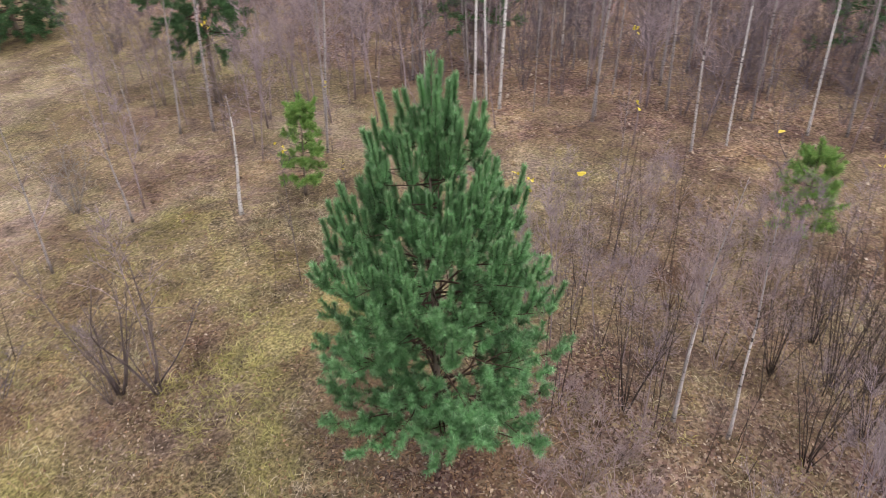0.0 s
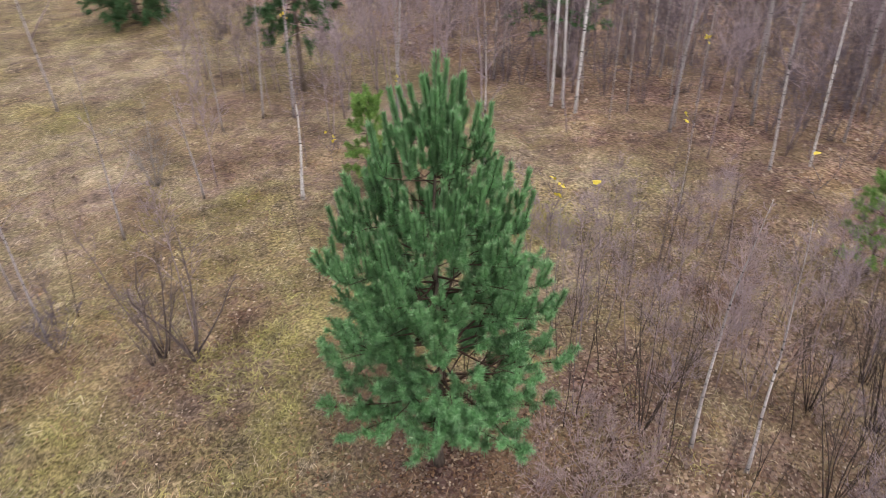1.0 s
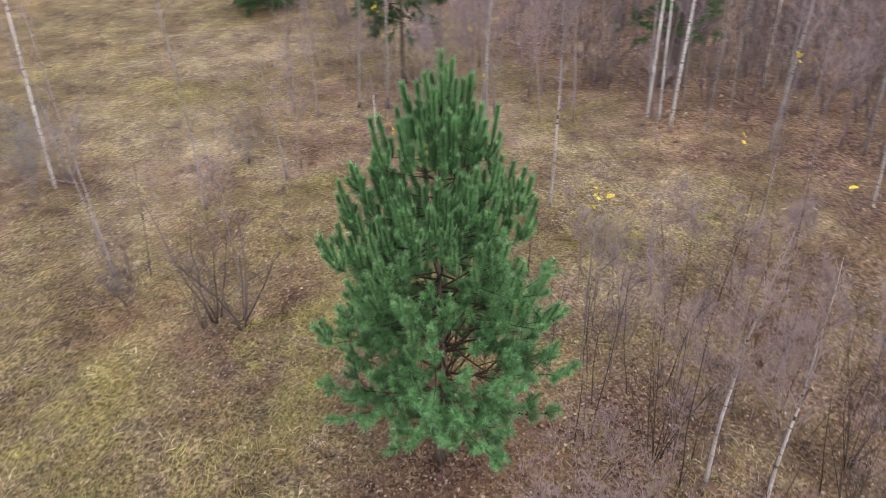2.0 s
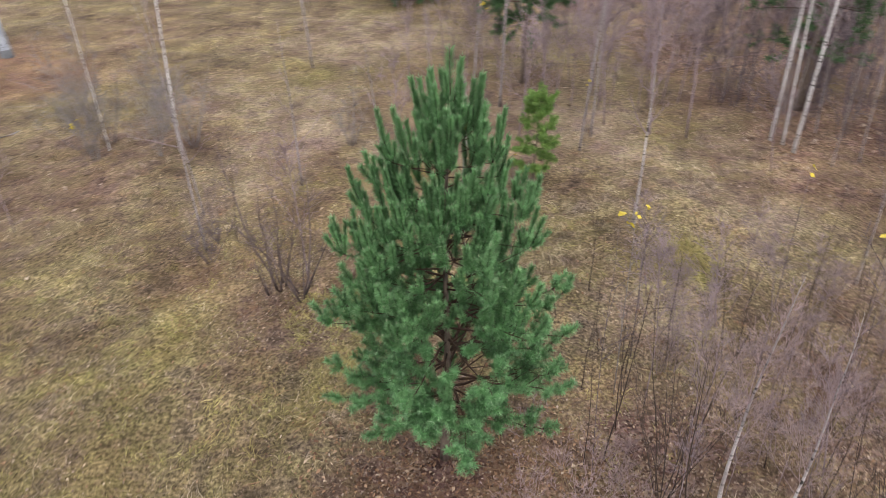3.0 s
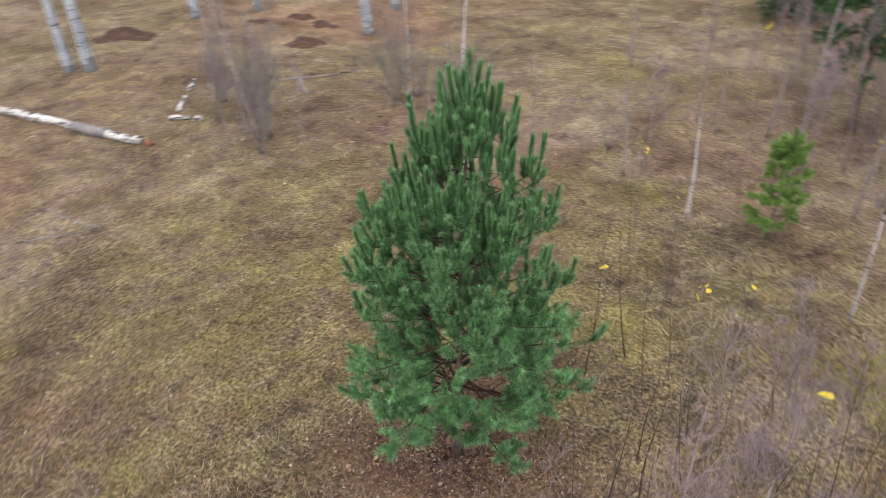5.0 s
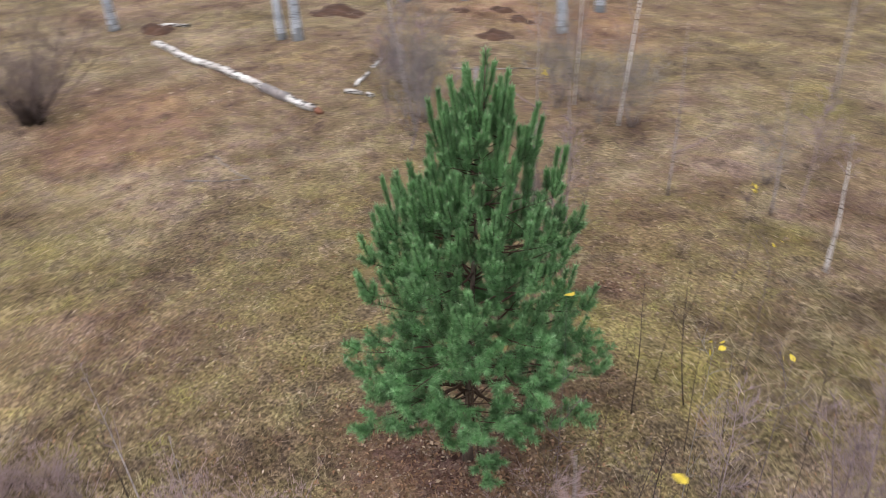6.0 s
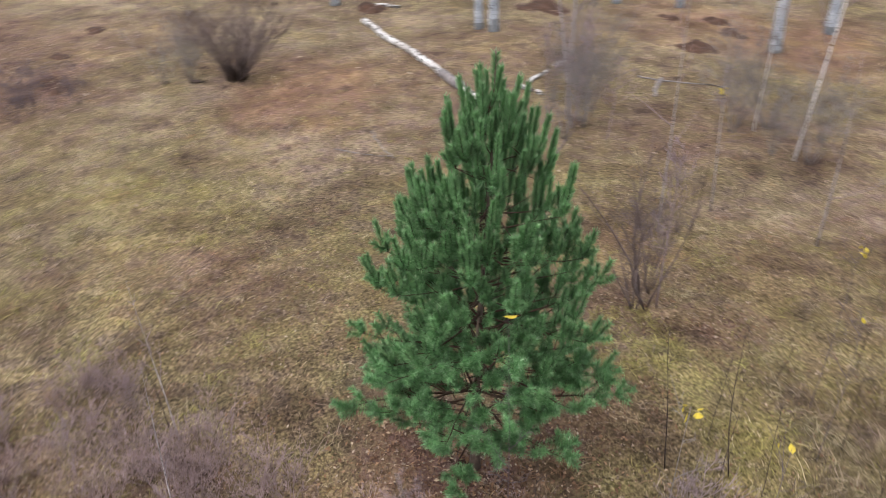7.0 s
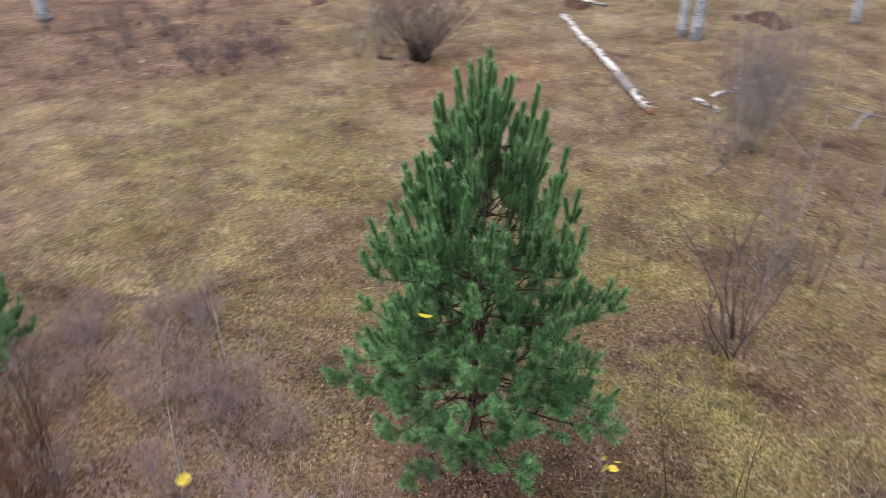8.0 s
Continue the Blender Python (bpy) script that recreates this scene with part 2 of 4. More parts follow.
def forest_edge(x, y):
    """Positive inside the birch wood, in metres past its edge."""
    return np.minimum(np.minimum(x - (8.6 - 0.12 * (y - 6)), 0.9 * x + 0.45 * y - 11.0), 40.0)


def cover_masks(x, y):
    n1, n2, n3 = smooth_noise(x, y, 1.1, 1), smooth_noise(x, y, 2.7, 2), smooth_noise(x, y, 0.7, 3)
    r = np.hypot(x - PINE_X, y - PINE_Y)
    around = 0.8 * (1 - step(r + 0.9 * (n2 - 0.5), 0.4, 1.45))
    wood = step(forest_edge(x, y) + 2.0 * (n1 - 0.5), -0.5, 2.0)
    thicket = np.maximum(1.0 * step(x - 0.35 * y + 1.2 * (n2 - 0.5), 2.2, 3.2) * (1 - step(y, 3.0, 4.6)) * (1 - 0.5 * step(x, 5.0, 7.0)), 0.8 * (1 - step(y - 0.6 * x + 1.6 * (n2 - 0.5) + 0.8 * (n3 - 0.5), -0.9, 1.0)) * step(x + 1.2 * (n2 - 0.5), 0.2, 2.2) * step(y, -4.0, -2.5))
    patch = 1 - step(np.hypot(x - 1.5, y - 5.6) + 0.6 * (n2 - 0.5), 0.4, 1.1)
    litter = np.clip(np.maximum(np.maximum(np.maximum(around, 0.5 * patch), 0.85 * wood), 0.75 * thicket) * (0.55 + 0.9 * n2) + 0.2 * step(n2 * n3, 0.33, 0.5)
                     + 0.9 * (1 - step(np.hypot(x + 12.0, y + 5.0) + 2.0 * (n2 - 0.5), 3.5, 6.5)) + 0.5 * (1 - step(np.hypot(x + 1.2, y - 11.3) + 1.2 * (n2 - 0.5), 0.6, 2.0)) + 0.45 * (1 - step(np.hypot(x + 2.9, y - 9.3) + 1.2 * (n2 - 0.5), 0.5, 1.8))
                     + 0.55 * (1 - step(np.hypot(x + 9.3, y + 0.8) + 1.5 * (n2 - 0.5), 0.8, 2.6)), 0, 1)
    for px, py, pr, k in ((4.3, 10.1, 1.7, 0.6), (5.6, 12.3, 1.6, 0.6), (-2.4, 10.9, 1.6, 0.5), (-0.4, 2.4, 0.9, 0.3), (2.2, 6.7, 0.6, 0.5), (1.3, 5.9, 0.9, 0.6), (3.3, 1.9, 0.9, 0.6), (2.6, 1.5, 1.0, 0.6), (1.4, 9.8, 1.2, 0.35)):
        litter = np.maximum(litter, k * (1 - step(np.hypot(x - px, y - py) + 0.7 * pr * (n2 - 0.5), 0.3 * pr, pr)))
    spots = np.zeros_like(x)
    for px, py, pr, k in ((2.0, 4.6, 0.7, 1), (1.6, 4.2, 0.6, 0.8), (3.6, 6.9, 1.0, 0.8), (3.0, 6.0, 0.8, 0.8), (4.8, 6.8, 0.9, 0.8), (2.5, 5.4, 0.6, 1), (3.3, 5.2, 0.6, 0.8), (-0.5, 3.3, 1.9, 0.6),
                      (-0.9, 4.9, 1.5, 0.5), (-4.0, 1.0, 2.8, 0.72), (-7.0, -1.0, 2.5, 0.6), (-0.6, 0.6, 1.2, 0.6), (0.2, 1.7, 1.1, 0.55), (-1.7, -0.9, 1.3, 0.6), (8.3, 8.0, 1.3, 0.6), (3.6, 4.4, 0.7, 0.6), (3.5, 5.6, 1.3, 0.8), (4.5, 6.1, 1.2, 0.7), (2.6, 7.0, 1.5, 0.6), (1.2, 7.7, 1.4, 0.5), (0.2, 5.4, 1.2, 0.6), (3.0, 8.9, 1.1, 0.7), (6.1, 5.8, 0.8, 0.8), (7.8, 9.4, 1.3, 0.6), (-3.7, -1.0, 2.0, 0.5), (0.7, 4.2, 1.3, 0.55), (1.0, 3.0, 1.1, 0.5), (-2.3, 5.6, 1.7, 0.55), (1.6, 8.4, 1.6, 0.4), (4.6, 19.0, 3.0, 0.5), (1.5, 13.5, 2.5, 0.4)):
        spots = np.maximum(spots, k * (1 - step(np.hypot(x - px, y - py) + 0.5 * pr * (n2 - 0.5), 0.2 * pr, pr)))
    moss = np.clip(spots * (0.2 + 1.0 * n2) + 0.22 * step(n1 * n2, 0.36, 0.6), 0, 1) * (1 - 0.8 * litter)
    rust = np.maximum(1 - step(np.hypot((x + 7.2) / 3.2, (y - 4.2) / 2.0) + 0.5 * (n1 - 0.5), 0.4, 1.1), 1 - step(np.hypot((x + 6.5) / 4.0, (y - 15.0) / 3.0) + 0.5 * (n1 - 0.5), 0.4, 1.1))
    rust = np.maximum(rust, 0.7 * (1 - step(np.hypot(x - 0.2, y - 6.3) + 0.5 * (n1 - 0.5), 0.3, 1.1)))
    rust = np.maximum(rust, 1 - step(r + 0.8 * (n2 - 0.5), 0.4, 1.3))
    rust = np.clip(np.maximum(0.9 * rust, 0.22 * step(n3, 0.55, 0.85)), 0, 1)
    pale = np.zeros_like(x)
    for px, py, pr in ((5.0, 10.5, 3.2), (3.4, 16.6, 2.8), (1.6, 11.3, 2.2), (6.3, 7.6, 1.3), (7.6, 7.4, 1.9), (6.6, 9.6, 1.8), (0.6, 12.8, 2.2), (0.6, 9.6, 1.9), (4.6, 16.0, 2.0), (8.6, 8.6, 1.6), (4.2, 6.6, 1.1), (5.5, 5.2, 1.0), (-9.0, 7.0, 2.0)):
        pale = np.maximum(pale, 1 - step(np.hypot(x - px, y - py) + 0.6 * pr * (n2 - 0.5), 0.35 * pr, pr))
    pale = np.maximum(pale, 0.8 * step(-x - 0.25 * y + 2.0 * (n3 - 0.5), -0.6, 3.0) * step(n1 + 0.4 * n2, 0.35, 0.9))
    return litter, moss, rust, 0.72 * pale * (0.1 + 1.0 * n1) * (1 - 0.6 * litter)


# ---- ground: one sheet to the horizon ----
def build_ground():
    fine = np.arange(-17.0, 19.01, 0.2)
    steps = np.cumsum(0.3 * 1.22 ** np.arange(32))
    axis_x = np.concatenate((fine[0] - steps[::-1], fine, fine[-1] + steps))
    axis_y = np.concatenate((fine[0] + 5 - steps[::-1], fine + 5, fine[-1] + 5 + steps))
    gx, gy = np.meshgrid(axis_x, axis_y)
    z = height(gx, np.asarray(gy)) 
    far = np.hypot(gx, gy - 5)
    z = np.where(far > 24, -0.1 + (z + 0.1) * np.exp(-(far - 24) / 15), z)
    nx, ny = len(axis_x), len(axis_y)
    verts = np.stack((gx, gy, z), -1).reshape(-1, 3)
    i = np.arange(ny - 1)[:, None] * nx + np.arange(nx - 1)[None, :]
    faces = np.stack((i, i + 1, i + nx + 1, i + nx), -1).reshape(-1, 4)
    ob = linked("ground", verts, faces, GROUND, smooth=True)
    tagged(ob, "uneven meadow ground of matted straw, moss and brown leaves", "ground", kind="structure")
    for name, values in zip(("litter", "moss", "rust", "pale"), cover_masks(gx.ravel(), gy.ravel())):
        at = ob.data.attributes.new(name, "FLOAT", "POINT")
        at.data.foreach_set("value", values.astype(np.float32))
    return ob


build_ground()


# ---- conifers ----
def needle_mesh(shoots, per_metre, length, width, rng, name, mat, parent, bud=0.006):
    """Bottle-brush shoots: thin needles all round each shoot, closing forward over its tip. shoots: rows of start, end, size, spread, fill."""
    a = np.array([s[0] for s in shoots], float)
    b = np.array([s[1] for s in shoots], float)
    size = np.array([s[2] for s in shoots], float)
    spread = np.array([s[3] for s in shoots], float)
    fill = np.array([s[4] for s in shoots], float)
    ln = np.linalg.norm(b - a, axis=1)
    count = np.maximum(8, (ln * per_metre * fill).astype(int))
    idx = np.repeat(np.arange(len(a)), count)
    n = len(idx)
    t = rng.rand(n) ** 0.85
    ax = ((b - a) / ln[:, None])[idx]
    base = a[idx] + (b - a)[idx] * t[:, None]
    ref = np.where(np.abs(ax[:, 2:3]) < 0.9, np.array([[0, 0, 1.0]]), np.array([[1.0, 0, 0]]))
    u = np.cross(ax, ref)
    u /= np.linalg.norm(u, axis=1)[:, None]
    w = np.cross(ax, u)
    ph = rng.rand(n) * math.tau
    rad = u * np.cos(ph)[:, None] + w * np.sin(ph)[:, None]
    lean = np.radians(rng.uniform(0.82, 1.15, n) * spread[idx] * (1.1 - 0.22 * t ** 4))
    d = ax * np.cos(lean)[:, None] + rad * np.sin(lean)[:, None]
    d[:, 2] -= rng.uniform(0.0, 0.16, n)
    L = length * size[idx] * rng.uniform(0.82, 1.08, n)
    tip = base + d * L[:, None]
    side = np.cross(d, rng.normal(size=(n, 3)))
    side *= (width * 0.5 / np.linalg.norm(side, axis=1))[:, None]
    verts = np.stack((base - side, base + side, tip + side * 0.4), 1).reshape(-1, 3)
    faces = np.arange(n * 3).reshape(-1, 3).tolist()
    # a pale bud at the end of each newest upright shoot
    buds = np.flatnonzero(spread < 45)
    way = (b - a)[buds] / ln[buds][:, None]
    across = np.cross(way, np.array([[0.3, 0.9, 0.2]]))
    across /= np.linalg.norm(across, axis=1)[:, None]
    other = np.cross(way, across)
    e, r = b[buds] + way * length * 0.5, bud
    ends = np.stack((e + across * r, e - across * r * 0.5 + other * r * 0.87, e - across * r * 0.5 - other * r * 0.87, e + way * r * 4), 1).reshape(-1, 3)
    for k in range(len(buds)):
        o = n * 3 + k * 4
        faces += [(o, o + 1, o + 3), (o + 1, o + 2, o + 3), (o + 2, o, o + 3)]
    ob = linked(name, np.concatenate((verts, ends)), faces, mat, parent)
    ob.data.materials.append(BUD)
    # upright upper shoots take the paler needles with light put into them
    ob.data.materials.append(NEEDLE_NEW_LIT if mat == NEEDLE else mat)
    ob.data.polygons.foreach_set("material_index", np.concatenate((np.where(spread[idx] < 50, 2, 0), np.ones(3 * len(buds)))).astype(np.int32))
    return ob


def cluster(shape, shoots, p, d, size, rng, crisp, number):
    """The end of a twig: a middle shoot in a ring of shorter ones. High in the crown they are long upright candles (crisp 1), low down short open tufts (0)."""
    up = Vector((0, 0, 1))
    mid = (d + up * (0.3 + 2.4 * crisp)).normalized()
    side = mid.cross(Vector((0.3, 0.8, 0.1))).normalized()
    other = mid.cross(side)
    first = rng.uniform(0, math.tau)
    for k in range(number + 1):
        if k == 0:
            way, ln = mid, size * rng.uniform(0.9, 1.3) * (1 + 0.95 * crisp)
        else:
            a = first + k * math.tau / number + rng.normal() * 0.3
            way = (mid + (side * math.cos(a) + other * math.sin(a)) * rng.uniform(0.6, 1.05) * (1 - 0.35 * crisp)).normalized()
            ln = size * rng.uniform(0.6, 1.0) * (1 + 0.35 * crisp)
        bend = p + way * ln * 0.4
        q = bend + (way + up * 1.1 * crisp).normalized() * ln * 0.6
        shape.tube([p, bend, q], [0.0035, 0.003, 0.002], 3)
        needle = rng.uniform(0.92, 1.08) * (1 - 0.14 * crisp)
        if crisp > 0.3:
            shoots.append((tuple(p.lerp(bend, 0.15)), tuple(bend), needle, 52.0, 1.2))
            shoots.append((tuple(bend), tuple(q), needle, 54.0 - 17.0 * crisp, 1.0 + 0.7 * crisp))
        else:
            shoots.append((tuple(p.lerp(q, 0.1)), tuple(q), needle, 58.0, 0.95))


def limb(shape, shoots, start, out, reach, rise, rng, size, crisp, radius, bare):
    """One branch of a whorl: bare near the trunk, then side twigs that shorten towards its upturned end."""
    up = Vector((0, 0, 1))
    n = max(2, int(round(reach / (size * 0.95))))
    cross = out.cross(up)
    sway, bow = rng.normal() * 0.10, rng.uniform(0.35, 0.75)
    pts = []
    for i in range(n + 1):
        u = i / n
        pts.append(start + out * reach * u + cross * reach * sway * u * u + up * (rise * (bow * u + (1 - bow) * u * u)) + Vector(rng.normal(size=3)) * 0.010 * min(i, 1))
    shape.tube(pts, [max(0.003, radius * (1 - 0.78 * i / n)) for i in range(n + 1)], 6 if radius > 0.009 else 4)
    for i in range(1, n):
        u = i / n
        if u < bare - 0.06:
            continue
        p, d = pts[i], (pts[i + 1] - pts[i]).normalized()
        flank = d.cross(up).normalized()
        if u > bare + 0.2:
            shoots.append((tuple(p), tuple(pts[i].lerp(pts[i + 1], 0.9)), 0.95, 66.0, 0.5))
        for s in [k for k in (-1, 0, 1) if rng.rand() < ((0.44 + 0.1 * crisp) if k else 0.26)]:
            way = (d * rng.uniform(0.5, 0.95) + flank * s * rng.uniform(0.6, 1.0) + up * ((0.15 if s else 0.9) + 0.25 * crisp)).normalized()
            ln = (0.05 + 0.46 * reach * (1 - u)) * rng.uniform(0.7, 1.1) * (1.0 if s else 0.55)
            if ln < size * 0.75:
                q = p + way * ln * 0.4
                shape.tube([p, q], [0.0035, 0.003], 3)
                cluster(shape, shoots, q, way, size * 0.72, rng, crisp, 0 if crisp > 0.5 else 1 + (rng.rand() < 0.5))
                continue
            mid = p + way * ln * 0.55 + Vector(rng.normal(size=3)) * 0.012
            end = p + (way + d * 0.25 + up * 0.12).normalized() * ln
            shape.tube([p, mid, end], [max(0.0035, radius * 0.42), 0.0038, 0.003], 3)
            shoots.append((tuple(mid), tuple(end), 0.95, 66.0, 0.6))
            cluster(shape, shoots, end, way, size * 0.85, rng, crisp, 1 if crisp > 0.5 else 2)
            if ln > size * 1.5:
                for k in ((-1, 1) if rng.rand() < 0.5 else (rng.choice((-1, 1)),)):
                    w2 = (way + (way.cross(up)).normalized() * k * 0.9 + up * 0.25).normalized()
                    e2 = mid + w2 * ln * 0.28
                    shape.tube([mid, e2], [0.0035, 0.003], 3)
                    cluster(shape, shoots, e2, w2, size * 0.7, rng, crisp, 1 if crisp > 0.5 else 2)
    cluster(shape, shoots, pts[-1], (pts[-1] - pts[-2]).normalized(), size, rng, crisp, 2 + (rng.rand() < 0.45))


def pine(name, x, y, tall, tiers, lean, seed, needle_mat, bark, per_metre, needle_len, needle_w, trunk_r, tag, size=0.13, crisp=(0.28, 0.86), bare=0.3, uneven=0.05, fillers=(), lone=()):
    """A pine of whorls. tiers: rows of height, reach, height of the tips, branches. lone: single branches, heading in degrees first."""
    rng = np.random.RandomState(seed)
    tree = empty(name, x, y, gz(x, y) - 0.02)
    tagged(tree, *tag)
    trunk = Shape()
    hs = np.linspace(0, tall, 14)
    axis = [Vector((lean[0] * (h / tall) ** 1.3 + 0.012 * math.sin(h * 3 + seed), lean[1] * (h / tall) ** 1.3 + 0.012 * math.cos(h * 2.3), h)) for h in hs]
    trunk.tube(axis, [max(0.006, trunk_r * (1 - 0.93 * (h / tall) ** 0.85) * (1.35 if i == 0 else 1)) for i, h in enumerate(hs)], 9)
    trunk.done("trunk", bark, tree)

    def on_axis(h):
        k = min(max(h / tall * 13, 0), 12.999)
        return axis[int(k)].lerp(axis[int(k) + 1], k - int(k))

    lead = tiers[0][0]
    top = [(tuple(on_axis(lead - 0.25)), tuple(on_axis(lead)), 1.0, 62.0, 0.8), (tuple(on_axis(lead)), tuple(on_axis(tall - needle_len * 0.5)), 1.1, 44.0, 1.15)]
    needle_mesh(top, per_metre, needle_len, needle_w, rng, "leader_needles", needle_mat, tree)

    def grown(h, a, reach, tip):
        shape, shoots = Shape(), []
        c = min(max((tip / tall - crisp[0]) / (crisp[1] - crisp[0]) + 0.13 * rng.normal(), 0.0), 1.0)
        rise = tip - h - size * (0.3 + 1.75 * c)
        limb(shape, shoots, on_axis(h), Vector((math.cos(a), math.sin(a), 0)), max(0.03, reach - size * (0.75 - 0.6 * c)), rise, rng, size * (1 + 0.12 * c), c, 0.004 + 0.008 * reach, bare)
        branch = shape.done("branch", PINE_TWIG, tree)
        needle_mesh(shoots, per_metre, needle_len, needle_w, rng, "needles", needle_mat, branch)

    turn = rng.uniform(0, 6)
    tips, reaches = [row[2] for row in tiers][::-1] + [tall], [row[1] for row in tiers][::-1] + [0.02]
    for h, reach, tip, number in tiers:
        turn += 0.9
        for k in range(number):
            z = min(tip + uneven * rng.uniform(-1, 1), tall - 0.2)
            grown(h + rng.normal() * 0.06 + 0.4 * (z - tip), turn + k * math.tau / number + rng.normal() * 0.16, float(np.interp(z, tips, reaches)) * rng.uniform(0.84, 1.07), z)
    for h, share, tip in fillers:
        grown(h, rng.uniform(0, math.tau), share * float(np.interp(tip, tips, reaches)), tip)
    for heading, h, reach, tip in lone:
        grown(h, radians(heading), reach, tip)
    return tree


pine("pine_tree", PINE_X, PINE_Y, 3.8, [
    (3.44, 0.11, 3.58, 5), (3.20, 0.25, 3.44, 6), (2.92, 0.40, 3.24, 8), (2.62, 0.55, 2.98, 8), (2.32, 0.70, 2.70, 8), (2.02, 0.83, 2.38, 8),
    (1.72, 0.93, 2.04, 7), (1.43, 1.00, 1.68, 6), (1.15, 1.04, 1.34, 5), (0.90, 0.98, 1.08, 5), (0.70, 0.66, 0.92, 4)],
    (0.16, 0.10), 4, NEEDLE, PINE_BARK, 1450, 0.058, 0.0046, 0.042,
    ("dense young pine with dark bluish-green needles on littered grass", "pine tree"), size=0.145, bare=0.3, uneven=0.12,
    fillers=[(1.35 + 0.062 * i, 0.55 + 0.4 * (i * 0.618 % 1), 1.72 + 0.062 * i) for i in range(30)] + [(0.95 + 0.06 * i, 0.45 + 0.45 * (i * 0.618 % 1), 1.15 + 0.075 * i) for i in range(10)],
    lone=[(54, 0.95, 1.2, 1.15), (62, 1.1, 1.08, 1.3), (-96, 0.98, 1.16, 1.28), (84, 1.6, 1.06, 1.95), (-42, 1.1, 1.1, 1.4), (10, 1.3, 1.12, 1.7), (178, 1.5, 0.98, 1.9), (175, 0.9, 0.98, 1.15), (145, 0.75, 0.86, 0.95), (2, 0.9, 1.08, 1.1), (-40, 0.75, 1.0, 0.85),
          (-108, 1.0, 0.80, 1.32), (-126, 0.95, 0.92, 1.22), (-100, 1.28, 0.76, 1.55), (-84, 0.9, 0.84, 1.12), (-112, 0.8, 0.6, 1.0), (-80, 2.55, 0.45, 2.95), (-60, 2.62, 0.42, 3.0), (-105, 2.5, 0.48, 2.86), (-131, 2.42, 0.55, 2.8), (-152, 2.5, 0.46, 2.88)])

YOUNG = "small light-green pine standing in dry grass"
pine("pine_tree", 4.98, 8.32, 1.66, [(1.40, 0.13, 1.54, 5), (1.18, 0.22, 1.30, 6), (0.92, 0.29, 1.02, 6), (0.64, 0.34, 0.72, 6), (0.38, 0.36, 0.44, 6)],
     (0.06, -0.04), 5, NEEDLE_YOUNG, PINE_BARK, 1100, 0.066, 0.0068, 0.022, (YOUNG, "pine tree", "young pines"), size=0.13, crisp=(0.7, 1.3), bare=0.0)
pine("pine_tree", 8.70, 2.60, 1.5, [(1.24, 0.14, 1.38, 5), (1.02, 0.27, 1.14, 7), (0.78, 0.36, 0.88, 7), (0.54, 0.42, 0.62, 7), (0.30, 0.40, 0.36, 6)],
     (0.0, 0.05), 6, NEEDLE_YOUNG, PINE_BARK, 900, 0.066, 0.0068, 0.024, (YOUNG, "pine tree", "young pines"), size=0.13, crisp=(0.7, 1.3), bare=0.0)
pine("pine_tree", 1.15, -1.6, 1.2, [(0.95, 0.24, 1.1, 5), (0.7, 0.42, 0.85, 6), (0.42, 0.5, 0.5, 6)],
     (0.0, 0.0), 8, NEEDLE, PINE_BARK, 1500, 0.05, 0.004, 0.022, ("low green pine beside bare brushwood", "pine tree", "young pines"))
TALL = "taller pine with a bare lower trunk and dark crown"
pine("pine_tree", 5.86, 12.5, 4.4, [(4.1, 0.3, 4.3, 5), (3.7, 0.5, 4.0, 6), (3.3, 0.7, 3.6, 6), (2.9, 0.85, 3.15, 7), (2.5, 0.95, 2.7, 7), (2.1, 1.0, 2.12, 7), (1.75, 0.95, 1.66, 7), (1.45, 0.75, 1.26, 6)],
     (0.1, 0.0), 9, NEEDLE_DARK, PINE_BARK, 1000, 0.085, 0.008, 0.06, (TALL, "pine tree"), size=0.24, crisp=(0.6, 1.2), bare=0.15)
pine("pine_tree", 4.5, 19.5, 3.2, [(2.8, 0.3, 3.05, 5), (2.4, 0.6, 2.7, 6), (2.0, 0.9, 2.2, 7), (1.5, 1.15, 1.7, 8), (1.0, 1.2, 1.15, 8), (0.7, 1.2, 0.75, 8), (0.42, 1.15, 0.42, 8), (0.22, 0.9, 0.2, 7)],
     (0.0, 0.0), 10, NEEDLE_DARK, PINE_BARK, 420, 0.095, 0.015, 0.07, ("bushy dark pine with branches down to the grass", "pine tree"), size=0.24)
HIDDEN = "dark pine half hidden in the birch wood"
pine("pine_tree", 15.0, 4.2, 4.4, [(3.8, 0.4, 4.1, 5), (3.2, 0.7, 3.6, 5), (2.6, 1.0, 2.9, 6), (2.0, 1.2, 2.2, 7), (1.4, 1.2, 1.5, 7), (0.8, 1.1, 0.85, 6)],
     (0.0, 0.0), 11, NEEDLE_DARK, PINE_BARK, 180, 0.09, 0.018, 0.07, (HIDDEN, "pine tree"), size=0.26)
# added pine, standing in for a shadowy gap behind the birches
pine("pine_tree", 10.24, 9.92, 4.8, [(4.2, 0.4, 4.5, 5), (3.6, 0.7, 4.0, 5), (3.0, 1.0, 3.3, 6), (2.4, 1.2, 2.6, 7), (1.8, 1.2, 1.9, 7), (1.2, 1.1, 1.25, 6)],
     (0.0, 0.0), 12, NEEDLE_DARK, PINE_BARK, 180, 0.09, 0.018, 0.08, (HIDDEN, "pine tree"), size=0.26)


# ---- birches ----
def wander(rng, start, direction, length, parts, wobble, lift=0.0):
    pts, d, p = [start.copy()], direction.normalized(), start.copy()
    for _ in range(parts):
        d = (d + Vector(rng.normal(size=3)) * wobble + Vector((0, 0, lift))).normalized()
        p = p + d * (length / parts)
        pts.append(p)
    return pts


